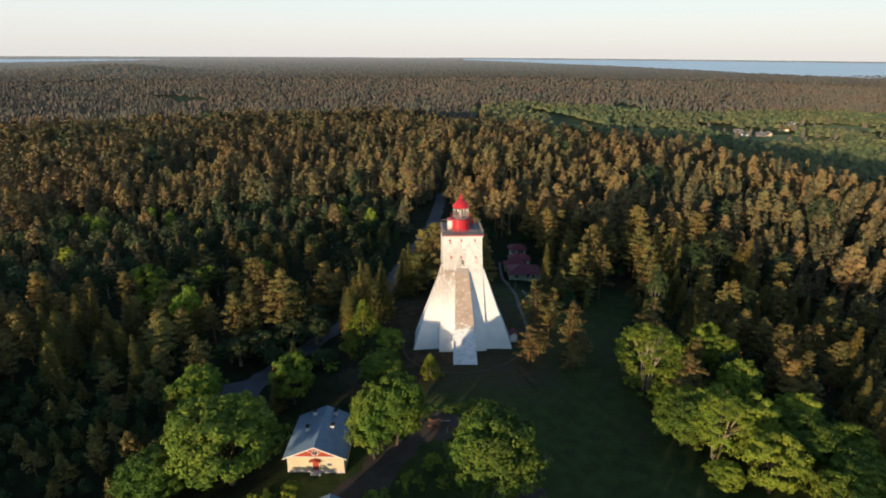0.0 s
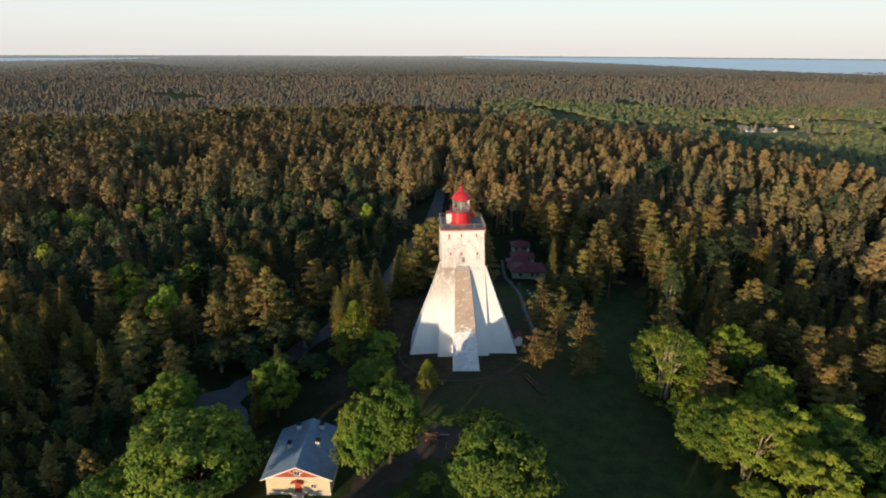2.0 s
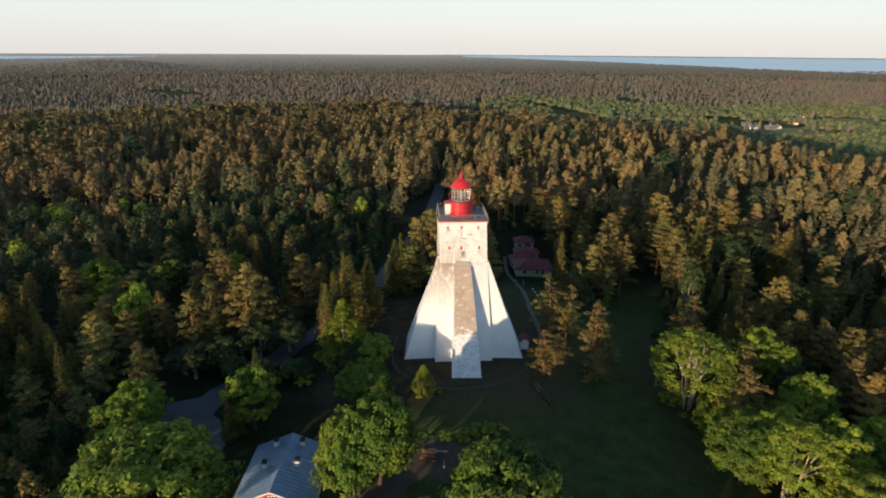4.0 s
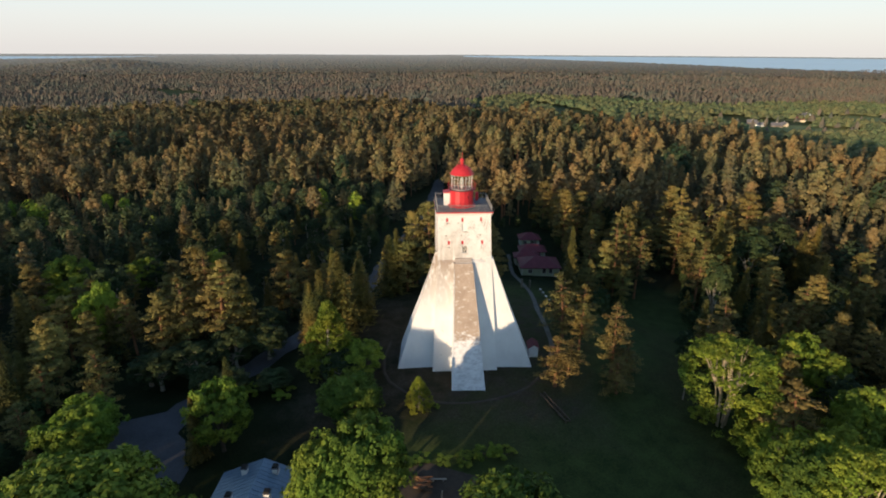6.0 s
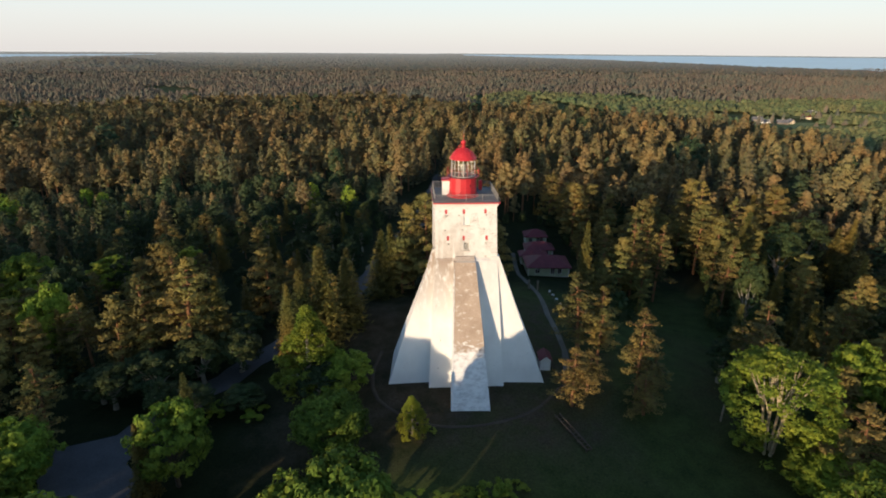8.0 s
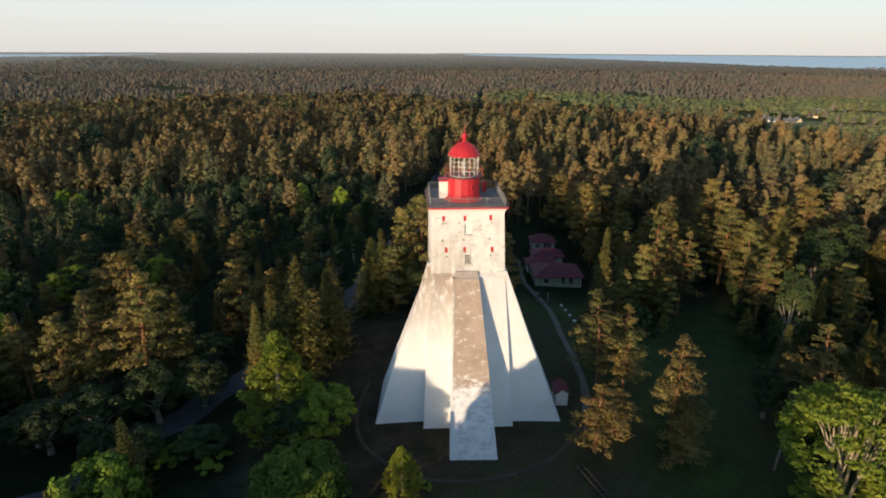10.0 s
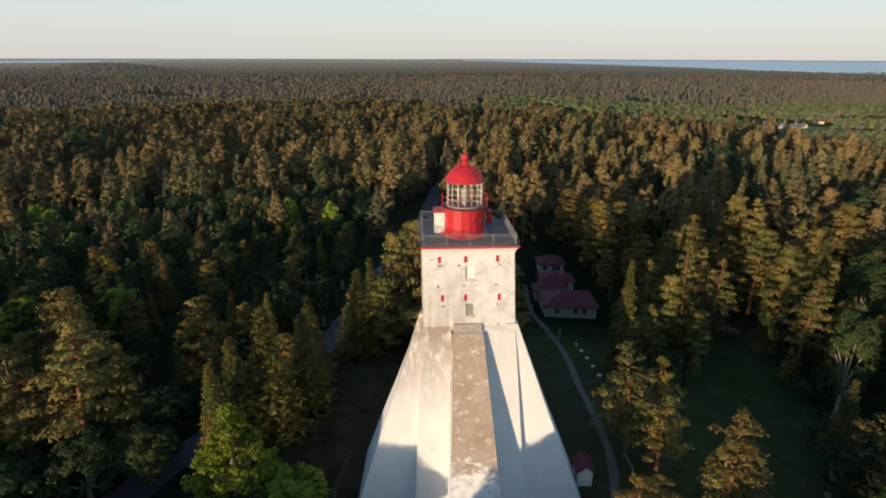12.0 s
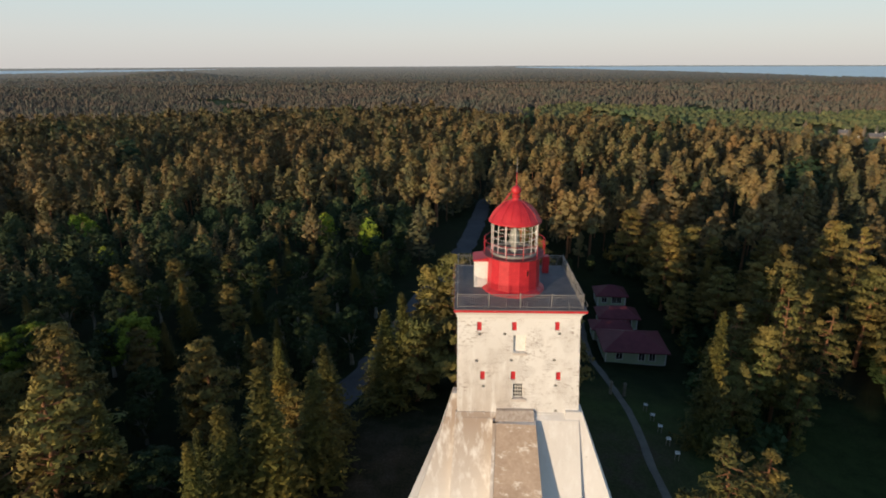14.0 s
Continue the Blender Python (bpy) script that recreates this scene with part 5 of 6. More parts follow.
def grow_ash(rs):
    """A many-stemmed ash: thin pale stems that fan out inside a tall, loose crown."""
    limbs, cards = [], []
    for i in range(6):
        a = 6.283 * i / 6 + rs.uniform(-0.3, 0.3)
        foot = np.array([0.45 * math.cos(a), 0.45 * math.sin(a), -0.4])
        knee = np.array([0.95 * math.cos(a), 0.95 * math.sin(a), rs.uniform(5.0, 6.5)])
        for k in range(4):
            b = a + rs.uniform(-0.7, 0.7)
            r = rs.uniform(1.2, 3.8)
            tip = np.array([r * math.cos(b), r * math.sin(b), 13.4 - 0.16 * r * r + rs.uniform(-1.5, 0.4)])
            limbs.append(limb([foot, knee, 0.5 * (knee + tip) + [0, 0, 0.5], tip], [0.15, 0.11, 0.06, 0.02], 5))
    for i in range(215):
        d = unit(rs.randn(3))
        if i % 15 == 0:
            c = np.array([d[0] * 3.4, d[1] * 3.4, rs.uniform(1.0, 4.5)])
        else:
            if d[2] < -0.5:
                d[2] *= -1
            rad = rs.uniform(0.78, 1.05)
            c = np.array([d[0] * 4.4 * rad, d[1] * 4.4 * rad, 8.6 + d[2] * 5.4 * rad])
        n = int(rs.uniform(32, 58))
        o = unit(rs.randn(n, 3) + 0.5 * d + [0, 0, 0.3])
        cards.append(leaf_cards(rs, c + o * rs.uniform(0.3, 1, (n, 1)) * [0.9, 0.9, 0.5], o, 0.25, 0.5))
    return merge(limbs), merge(cards)


def tree_meshes(kind, limbs, crown, bark, leaf):
    return fast_mesh(kind + "_trunk", *limbs, [bark], smooth=True), fast_mesh(kind + "_crown", *crown, [leaf])


rs = np.random.RandomState(11)
SPECIES = {
    # name: list of (trunk mesh, crown mesh), grown at (height, radius)
    "pine": [tree_meshes("pine", *grow_pine(rs, 16, rs.uniform(2.7, 3.6), rs.uniform(0.10, 0.28), 42), M_PINEBARK, M_PINE) for _ in range(6)],
    "lone": [tree_meshes("pine", *grow_tiers(rs, 16, 3.6, rs.uniform(0.16, 0.40), rs.randint(10, 13)), M_PINEBARK, M_PINE) for _ in range(6)],
    "spruce": [tree_meshes("spruce", *grow_spruce(rs, 16, rs.uniform(2.6, 3.3)), M_BARK, M_SPRUCE) for _ in range(4)],
    "maple": [tree_meshes("maple", *grow_broadleaf(rs, 14, 6.0, 0.12, 290, 62, 0.36), M_BARK, M_MAPLE) for _ in range(3)],
    "linden": [tree_meshes("linden", *grow_broadleaf(rs, 10, 4.0, 0.08, 150, 56, 0.31), M_BARK, M_LEAF) for _ in range(3)],
    "ash": [tree_meshes("ash", *grow_ash(rs), M_GOLDBARK, M_LEAF) for _ in range(2)],
    "birch": [tree_meshes("birch", *grow_broadleaf(rs, 13, 3.0, 0.08, 95, 60, 0.25, 6, 0.9), M_ASHBARK, M_BIRCH) for _ in range(4)],
    "tall_birch": [tree_meshes("birch", *grow_cone(rs, 14, 4.0), M_ASHBARK, M_OLIVE)],
    "bush": [tree_meshes("bush", *grow_broadleaf(rs, 3, 1.6, 0.05, 22, 60, 0.20, 5), M_BARK, M_LEAF) for _ in range(2)],
}
GROWN = {"pine": (16, 3.2), "lone": (16, 3.7), "tall_birch": (14, 4.0), "spruce": (16, 3.0), "maple": (14, 6.0), "linden": (10, 4.0), "ash": (15, 5.0), "birch": (13, 3.0), "bush": (3, 1.6)}
WORDS = {
    "pine": ("tall Scots pine with reddish trunk and open crown", "pine tree", "pines round the lighthouse"),
    "lone": ("slender Scots pine with orange trunk and gaps between its boughs", "pine tree", "pines round the lighthouse"),
    "tall_birch": ("tall light green birch with a pointed leafy crown", "birch tree", "birches at the forest edge"),
    "spruce": ("dark green spruce with drooping branches", "spruce tree", "spruces round the lighthouse"),
    "maple": ("broad leafy maple with a dense rounded green crown", "maple tree", "maples round the yard"),
    "linden": ("rounded leafy green linden tree at the yard edge", "linden tree", "lindens round the yard"),
    "ash": ("leafy ash tree with pale bare limbs showing", "ash tree", "ash trees on the lawn edge"),
    "birch": ("young birch with light green leaves", "birch tree", "birches at the forest edge"),
    "bush": ("low leafy green bush in the yard", "bush", "bushes in the yard"),
}
tree_rs = np.random.RandomState(5)


def plant(kind, x, y, height, radius=None, variant=None, lean=0.0):
    h0, r0 = GROWN[kind]
    label, category, group = WORDS[kind]
    t = thing({"bush": "bush", "lone": "pine_tree", "tall_birch": "birch_tree"}.get(kind, kind + "_tree"), (x, y, g(x, y) - 0.05), label, category, group)
    s = height / h0
    w = (radius or r0 * s) / r0
    trunk, crown = SPECIES[kind][variant if variant is not None else tree_rs.randint(len(SPECIES[kind]))]
    for name, me in (("trunk", trunk), ("crown", crown)):
        o = shared(name, me, t)
        o.scale = (w, w, s)
    t.rotation_euler = (radians(lean * tree_rs.uniform(-1, 1)), radians(lean * tree_rs.uniform(-1, 1)), tree_rs.uniform(0, 6.283))
    return t


# trees that stand where they are seen: kind, x, y, height of the top above the tower's foot, radius
STANDING = [
    ("bush", -1.0, -47.5, -0.8, 1.7), ("bush", -3.2, -50.5, -1.2, 1.5), ("bush", 11.5, -57.0, 0.4, 1.9), ("bush", -10.8, -33.0, -1.0, 1.7), ("bush", -8.0, -32.4, -1.2, 1.6), ("bush", 5.6, -31.2, -0.6, 1.7),
    ("pine", -44.0, -0.5, 14.4, 6.4), ("pine", -50.3, -1.0, 11.6, 4.8), ("pine", -59.7, -1.9, 8.8, 3.4), ("spruce", -92.8, -1.0, 8.0, 4.0),
    ("spruce", -80.0, -1.3, 8.5, 4.6), ("pine", -56.8, -17.2, 6.0, 3.2), ("pine", -64.0, -20.0, 4.5, 3.4), ("pine", -71.0, -10.0, 5.5, 3.6),
    ("linden", -51.5, -32.0, 5.0, 4.6), ("maple", -37.9, -50.2, 11.8, 8.2), ("maple", -48.5, -53.5, 4.6, 5.5), ("maple", -45.0, -44.0, 7.5, 5.0),
    ("linden", -33.2, -29.0, 8.0, 4.0), ("spruce", -36.2, -30.5, 6.8, 2.2), ("maple", -16.0, -25.2, 6.6, 4.2), ("maple", -15.4, -44.0, 10.6, 4.3),
    ("maple", -11.8, -41.5, 11.8, 5.0), ("maple", 4.2, -52.5, 12.2, 7.2), ("bush", 2.9, -31.6, 0.8, 1.8), ("bush", 0.2, -32.2, -0.8, 1.6),
    ("tall_birch", -6.4, -22.3, 5.0, 2.5), ("bush", -4.4, -22.0, -0.2, 1.0), ("spruce", 23.2, 17.0, 15.9, 3.2), ("pine", 18.6, -2.0, 13.2, 4.3), ("pine", 21.0, -5.0, 8.6, 3.4),
    ("pine", 23.0, 1.5, 9.4, 3.6), ("pine", 24.6, -12.8, 12.6, 3.6), ("pine", 24.4, -16.8, 5.0, 3.2), ("pine", 27.4, -11.5, 4.6, 3.0), ("pine", 14.8, -16.2, 8.9, 3.7), ("pine", 17.4, -13.5, 6.2, 3.0), 
    ("pine", 41.0, 33.5, 12.0, 3.4), ("pine", 42.2, 29.5, 11.4, 3.6), ("pine", 36.6, 28.0, 14.4, 3.2), ("pine", 30.5, 29.0, 11.0, 3.2),
    ("pine", 54.0, 24.0, 10.6, 3.9), ("birch", 51.4, 10.8, 11.6, 3.0), ("pine", 44.2, -8.6, 11.2, 4.9), ("pine", 63.6, 59.9, 13.8, 3.6),
    ("pine", 65.0, 46.0, 12.8, 3.6), ("pine", 61.0, 48.5, 9.6, 3.6), ("ash", 38.6, -22.0, 11.6, 7.0), ("birch", 39.8, -5.7, 4.0, 2.4),
    ("maple", 39.2, -39.5, 6.8, 4.7), ("ash", 43.8, -43.0, 9.6, 5.3), ("linden", 49.0, -51.0, 7.6, 4.6), ("linden", 54.0, -29.5, 8.4, 4.4),
    ("pine", 44.2, -29.6, 9.6, 4.8), ("linden", 47.5, -35.5, 6.4, 4.0), ("pine", 68.0, -18.0, 8.6, 2.3), ("pine", 68.0, -29.6, 5.5, 2.3),
    ("pine", 65.6, 5.2, 10.2, 2.95), ("pine", 70.0, 8.4, 8.6, 2.79), ("spruce", -22.0, 0.6, 16.0, 5.0), ("spruce", -24.8, -1.8, 13.6, 4.0), ("spruce", -19.2, 6.0, 12.4, 4.2), ("spruce", -20.2, 13.0, 11.6, 4.0),
    ("spruce", -25.9, -5.4, 12.6, 3.0), ("spruce", -27.5, -1.5, 11.0, 2.8), ("tall_birch", -21.8, -12.0, 12.2, 5.8), ("birch", -19.5, -15.5, 5.0, 3.0),
    ("spruce", -26.1, 14.0, 11.8, 2.8), ("pine", -51.0, 11.8, 11.6, 4.4), ("spruce", -35.0, -21.3, 7.2, 2.4), ("pine", -10.2, 26.0, 9.4, 2.7),
    ("spruce", -15.2, 21.0, 12.4, 4.8), ("pine", -11.2, 22.5, 9.6, 3.4), ("spruce", -14.2, 29.5, 11.4, 3.4), ("pine", -12.0, 33.5, 9.4, 2.6), ("birch", -41.0, -5.0, 3.5, 3.4),
    ("birch", -46.5, -9.0, 3.0, 3.6), ("birch", -52.0, -12.0, 2.2, 3.2), ("birch", -36.5, 4.0, 3.5, 3.2), ("birch", 18.8, -61.5, 4.2, 2.0),
    ("bush", -5.5, -46.5, -0.6, 1.8), ("bush", -8.5, -52.0, 0.2, 2.2), ("bush", -27.5, -53.0, -1.2, 2.0), ("bush", -32.0, -54.5, -1.0, 2.2),
    ("bush", -14.0, -54.0, -1.2, 2.0), ("bush", -2.5, -31.8, -1.4, 1.5), ("bush", -5.2, -31.6, -1.4, 1.5), ("maple", 58.0, -44.0, 5.5, 5.0),
    ("birch", -36.5, -17.0, 2.6, 3.2), ("birch", -30.0, -15.8, 1.6, 2.8), ("birch", -40.5, -17.0, 3.6, 2.4), ("bush", -27.5, -17.5, -0.6, 2.0), ("bush", -33.0, -16.5, -0.4, 2.0),
    ("pine", -61.0, -29.0, 4.0, 3.2), ("pine", -73.0, -24.0, 4.6, 3.2), ("pine", -66.0, -33.0, 1.6, 2.8), ("spruce", -80.0, -14.0, 5.4, 3.4), ("spruce", -88.0, -20.0, 5.0, 3.2), ("pine", -52.5, -23.5, 4.0, 2.8), ("spruce", -69.0, -17.0, 5.6, 3.0),
    ("maple", 62.0, -52.0, 4.0, 5.0), ("linden", 66.0, -44.0, 4.0, 4.4), ("linden", 56.0, -57.0, 4.5, 4.6), ("linden", 61.0, -37.0, 6.0, 4.4), ("linden", 50.5, -41.0, 7.6, 4.6), ("linden", 42.0, -50.0, 1.6, 3.0), ("birch", 55.5, -22.5, 6.0, 3.0), ("linden", 40.0, -29.0, 1.5, 3.0), ("linden", 44.0, -13.0, 4.0, 3.5), ("spruce", 72.0, -40.0, 7.0, 3.0),
    ("birch", -34.0, -5.5, 4.6, 3.4), ("birch", -43.5, -12.3, 4.4, 3.4), ("birch", -38.6, -8.4, 5.2, 3.2), ("birch", -49.4, -13.5, 3.4, 3.2), ("linden", -67.2, 0.5, 9.2, 4.2),
    ("linden", -16.4, -13.4, 5.4, 3.6), ("linden", -51.4, -29.6, 5.6, 4.2), ("linden", 43.6, -23.8, 2.6, 3.4), ("linden", 41.5, -31.0, 3.0, 3.4),
    ("bush", 36.0, -21.6, -0.6, 2.0), ("linden", 54.0, -14.0, 8.2, 3.6), ("linden", 56.4, -16.6, 6.4, 3.4), ("linden", 41.4, -37.0, 6.6, 4.2),
]
for kind, x, y, top, radius in STANDING:
    plant("lone" if kind == "pine" and (10 < x < 70 or x < -40) else kind, x, y, top - g(x, y), radius, lean=1.5 if kind != "bush" else 0)


# the forest round them
def seg_dist(x, y, a, b):
    ax, ay = a
    bx, by = b
    t = np.clip(((x - ax) * (bx - ax) + (y - ay) * (by - ay)) / ((bx - ax) ** 2 + (by - ay) ** 2 + 1e-9), 0, 1)
    return np.hypot(x - ax - t * (bx - ax), y - ay - t * (by - ay))


OPEN = [((0, -2), (0, -1), 21), ((-10, 8), (-12, 16), 10), ((0, -25), (25, -52), 15), ((0, -60), (20, -75), 22), ((30, -40), (33, -8), 7.5),
        ((33, -8), (50, 38), 6.0), ((17, 5), (20, 45), 8), ((21, 48), (21, 76), 10), ((-25, -42), (-22, -58), 14), ((-45, -36), (-47, -22), 9),
        ((-78, -45), (-72, -36), 15), ((-72, -55), (-60, -100), 30), ((-35, -50), (-45, -85), 20), ((40, -27), (58, -58), 15), ((-44, -30), (-12, -30), 10), ((-40, -12), (-30, -20), 6), ((-35, -5), (-27, 4), 5.5), ((-54, -14), (-30, -9), 8.5), ((-34, -22), (-20, -16), 5), ((-15, -14), (-14, -26), 6.5), ((36, -70), (44, -60), 8), ((16, -20), (20, -21), 5), ((21, -18), (30, 8), 7), ((-15, 44), (-7, 125), 10.5)]
for a, b in zip(ROAD, ROAD[1:]):
    OPEN.append((a, b, 3.6 if 55 < b[1] < 115 or b[1] < 0 else 2.4))
MEADOW = np.array([(30, 900), (62, 580), (120, 430), (178, 335), (215, 268), (250, 205), (430, 200), (800, 430), (780, 800), (619, 880), (482, 850), (406, 850), (365, 900), (229, 975), (128, 1029)], float)


def in_poly(x, y, poly):
    c = np.zeros(np.shape(x), bool)
    j = len(poly) - 1
    for i in range(len(poly)):
        (xi, yi), (xj, yj) = poly[i], poly[j]
        c ^= ((yi > y) != (yj > y)) & (x < (xj - xi) * (y - yi) / (yj - yi + 1e-12) + xi)
        j = i
    return c


taken = np.array([(x, y, r) for _, x, y, _, r in STANDING])


def free(x, y, room=1.2):
    ok = np.ones(len(x), bool)
    for a, b, w in OPEN:
        ok &= seg_dist(x, y, a, b) > w
    for tx, ty, tr in taken:
        ok &= np.hypot(x - tx, y - ty) > tr * 0.55 + room
    return ok


def scatter(rs, x0, x1, y0, y1, gap):
    """Jittered grid points."""
    nx, ny = int((x1 - x0) / gap), int((y1 - y0) / gap)
    i, j = np.meshgrid(np.arange(nx), np.arange(ny), indexing="ij")
    x = x0 + (i + 0.5 + rs.uniform(-0.45, 0.45, i.shape)) * gap + 0.5 * gap * (j % 2)
    y = y0 + (j + 0.5 + rs.uniform(-0.45, 0.45, i.shape)) * gap
    return x.ravel(), y.ravel()


def seen(x, y, margin=0.0):
    """Inside the fan that the flight looks over."""
    return np.abs(x) < 16 + margin + 0.83 * (y + 125)


def young(x, y):
    return (x < -24) & (y > 16) & (y < 146 + 0.10 * x) & (x > -190)


frs = np.random.RandomState(21)
fx, fy = scatter(frs, -440, 440, -90, 640, 7.2)
hole = np.array([noise.noise((a * 0.02, b * 0.02, 3.3)) for a, b in zip(fx, fy)])
keep = free(fx, fy) & seen(fx, fy) & ((hole > -0.38) | (fy < 150)) & ~in_poly(fx, fy, MEADOW) & (np.hypot(fx, fy) < 640)
fx, fy = fx[keep], fy[keep]
dist = np.hypot(fx, fy + 35)
order = np.argsort(dist)
fx, fy = fx[order], fy[order]
kinds, heights = [], []
for a, b in zip(fx, fy):
    grove = noise.noise((a * 0.013, b * 0.013, 7.7))
    u = frs.rand()
    if young(a, b):
        k = "linden" if u < 0.05 else ("birch" if u < 0.6 else ("spruce" if u < 0.82 else "pine"))
        h = frs.uniform(6.5, 11.0) + (3.0 if u > 0.95 else 0)
    else:
        k = "spruce" if u < 0.40 + 0.5 * grove else ("birch" if u > 0.985 else "pine")
        h = frs.normal(14.2, 3.4) + 2.5 * grove
        if (a > 46 and b < 35) or (a < -40 and b < 12):
            h = frs.normal(11.6, 1.6)
            k = "spruce" if u < 0.55 else k
    if in_poly(a, b, MEADOW):
        k, h = "birch", frs.uniform(5, 8)
    kinds.append(k)
    heights.append(max(5.5, h))
NEAR = 290
for a, b, k, h in list(zip(fx, fy, kinds, heights))[:NEAR]:
    plant(k, float(a), float(b), float(h), GROWN[k][1] * float(h) / GROWN[k][0] * 1.22, lean=1.5)


def grow_crown(rs, H, R, bare, n, size, shape, lump=0.22):
    """A crown of larger sprays laid over a lumpy spire or dome, and a plain stem."""
    k = n * 3
    t = bare + (1 - bare) * rs.uniform(0, 1, k)
    p = (1 - t) / (1 - bare)
    if shape == "spire":
        r = p ** 0.85
    elif shape == "cone":
        r = np.minimum(1, (p * 1.15) ** 0.82) * (0.70 + 0.30 * np.minimum(1, (1 - p) * 4))
    else:
        r = np.sqrt(np.clip(1 - (2 * p - 1) ** 2, 0, 1)) * 0.9 + 0.1
    pick = rs.rand(k) < (r + 0.12)
    t, p, r = t[pick][:n], p[pick][:n], r[pick][:n]
    a = rs.uniform(0, 6.283, len(t))
    ph = rs.uniform(0, 6.283, 4)
    lumps = 1 + lump * (np.sin(2 * a + ph[0] + 7 * t) + 0.8 * np.sin(3 * a + ph[1] - 13 * t) + 0.9 * np.sin(a + ph[2] + 26 * t)) / 1.6
    rr = R * r * lumps * rs.uniform(0.72, 1.05, len(t))
    pos = np.stack([rr * np.cos(a), rr * np.sin(a), H * t], 1)
    out = np.stack([np.cos(a), np.sin(a), 0.35 + 0.5 * (t - 0.5)], 1)
    stem = limb([(0, 0, -0.3), (0, 0, H * 0.5), (0, 0, H * 0.9)], [0.016 * H, 0.011 * H, 0.004 * H], 4)
    return stem, leaf_cards(rs, pos, out, size * (0.55 + 0.45 * np.minimum(1, r + 0.2)), 0.40, 1.6, 0.9, 2.2)


def grow_boughs(rs, H, R, bare, n, size, boughs=17):
    """A pine's crown as a stack of separate leafy boughs round a plain stem."""
    cards = []
    for i in range(boughs):
        t = bare + (1 - bare) * ((i + 0.5 + rs.uniform(-0.4, 0.4)) / boughs) ** 0.85
        p = (1 - t) / (1 - bare)
        a = 2.4 * i + rs.uniform(-0.7, 0.7)
        r = R * min(1.0, (1.15 * p) ** 0.9) * (0.62 + 0.38 * min(1, 3 * (1 - p))) * rs.uniform(0.3, 0.78)
        c = np.array([r * math.cos(a), r * math.sin(a), H * t])
        w = R * rs.uniform(0.24, 0.42) * (0.32 + 0.68 * min(1, 1.9 * p))
        k = max(3, int(n / boughs * rs.uniform(0.7, 1.3)))
        o = unit(rs.randn(k, 3) * [1, 1, 0.8] + [0.35 * math.cos(a), 0.35 * math.sin(a), 0.35])
        cards.append(leaf_cards(rs, c + o * rs.uniform(0.7, 1.05, (k, 1)) * [w, w, 0.72 * w], o, size, 0.28, 1.4, 0.95))
    stem = limb([(0, 0, -0.3), (0, 0, H * 0.5), (0, 0, H * 0.9)], [0.016 * H, 0.011 * H, 0.004 * H], 4)
    return stem, merge(cards)


def low_tree(kind, rs, n, size):
    """A lighter build of each kind for the body of the forest."""
    if kind == "pine":
        return grow_boughs(rs, 16, rs.uniform(3.3, 4.6), rs.uniform(0.24, 0.44), n, size, 22 if n > 200 else (16 if n > 60 else 10))
    if kind == "spruce":
        return grow_crown(rs, 16, rs.uniform(2.8, 3.7), 0.12, n, size * 0.95, "spire", 0.25)
    return None, grow_crown(rs, 13, rs.uniform(2.5, 3.3), 0.06, n, size * 0.95, "dome", 0.25)[1]


lrs = np.random.RandomState(31)
TEMPLATE = {"linden": "birch"}
LOW = {k: [low_tree(k, lrs, 460, 0.76) for _ in range(10)] for k in ("pine", "spruce", "birch")}
LOWER = {k: [low_tree(k, lrs, 120, 1.40) for _ in range(10)] for k in ("pine", "spruce", "birch")}
LOWEST = {k: [low_tree(k, lrs, 56, 2.3) for _ in range(10)] for k in ("pine", "spruce", "birch")}
BASE_H = {"pine": 16, "spruce": 16, "birch": 13}


def forest(name, xs, ys, ks, hs, templates, label, far=False):
    """One sheet of forest: many trees joined into a crown mesh and a stem mesh per kind."""
    # far picks the foliage colours that have haze mixed in
    for kind, leaf, bark in (("pine", M_MIDHAZEPINE if far else M_PINE, M_PINEBARK), ("spruce", M_MIDHAZESPRUCE if far else M_SPRUCE, M_BARK), ("birch", M_MIDHAZEBIRCH if far else M_BIRCH, M_ASHBARK), ("linden", M_LEAF, M_ASHBARK)):
        pieces, stems = [], []
        for a, b, k, h in zip(xs, ys, ks, hs):
            if k != kind:
                continue
            limbs, crown = templates[TEMPLATE.get(kind, kind)][lrs.randint(len(templates[TEMPLATE.get(kind, kind)]))]
            s = h / BASE_H[TEMPLATE.get(kind, kind)]
            w = s * lrs.uniform(0.95, 1.4)
            ang = lrs.uniform(0, 6.283)
            rot = np.array([[math.cos(ang) * w, -math.sin(ang) * w, 0], [math.sin(ang) * w, math.cos(ang) * w, 0], [0, 0, s]])
            at = np.array([a, b, g(a, b)])
            pieces.append((crown[0] @ rot.T + at, crown[1]))
            if limbs is not None:
                stems.append((limbs[0] @ rot.T + at, limbs[1]))
        if pieces:
            tagged(new(name, fast_mesh(name, *merge(pieces), [leaf])), label % kind, "forest", kind="stuff")
        if stems:
            tagged(new(name + "_stems", fast_mesh(name + "_stems", *merge(stems), [bark])), "bare %s stems inside the forest" % kind, "forest", kind="stuff")


MID = NEAR + 1300
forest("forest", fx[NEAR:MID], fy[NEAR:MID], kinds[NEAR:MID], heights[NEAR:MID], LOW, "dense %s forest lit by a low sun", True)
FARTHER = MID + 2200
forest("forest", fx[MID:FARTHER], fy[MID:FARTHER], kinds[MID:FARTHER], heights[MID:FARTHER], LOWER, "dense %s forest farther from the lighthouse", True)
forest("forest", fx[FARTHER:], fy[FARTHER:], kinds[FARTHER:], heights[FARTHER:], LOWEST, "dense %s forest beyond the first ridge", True)

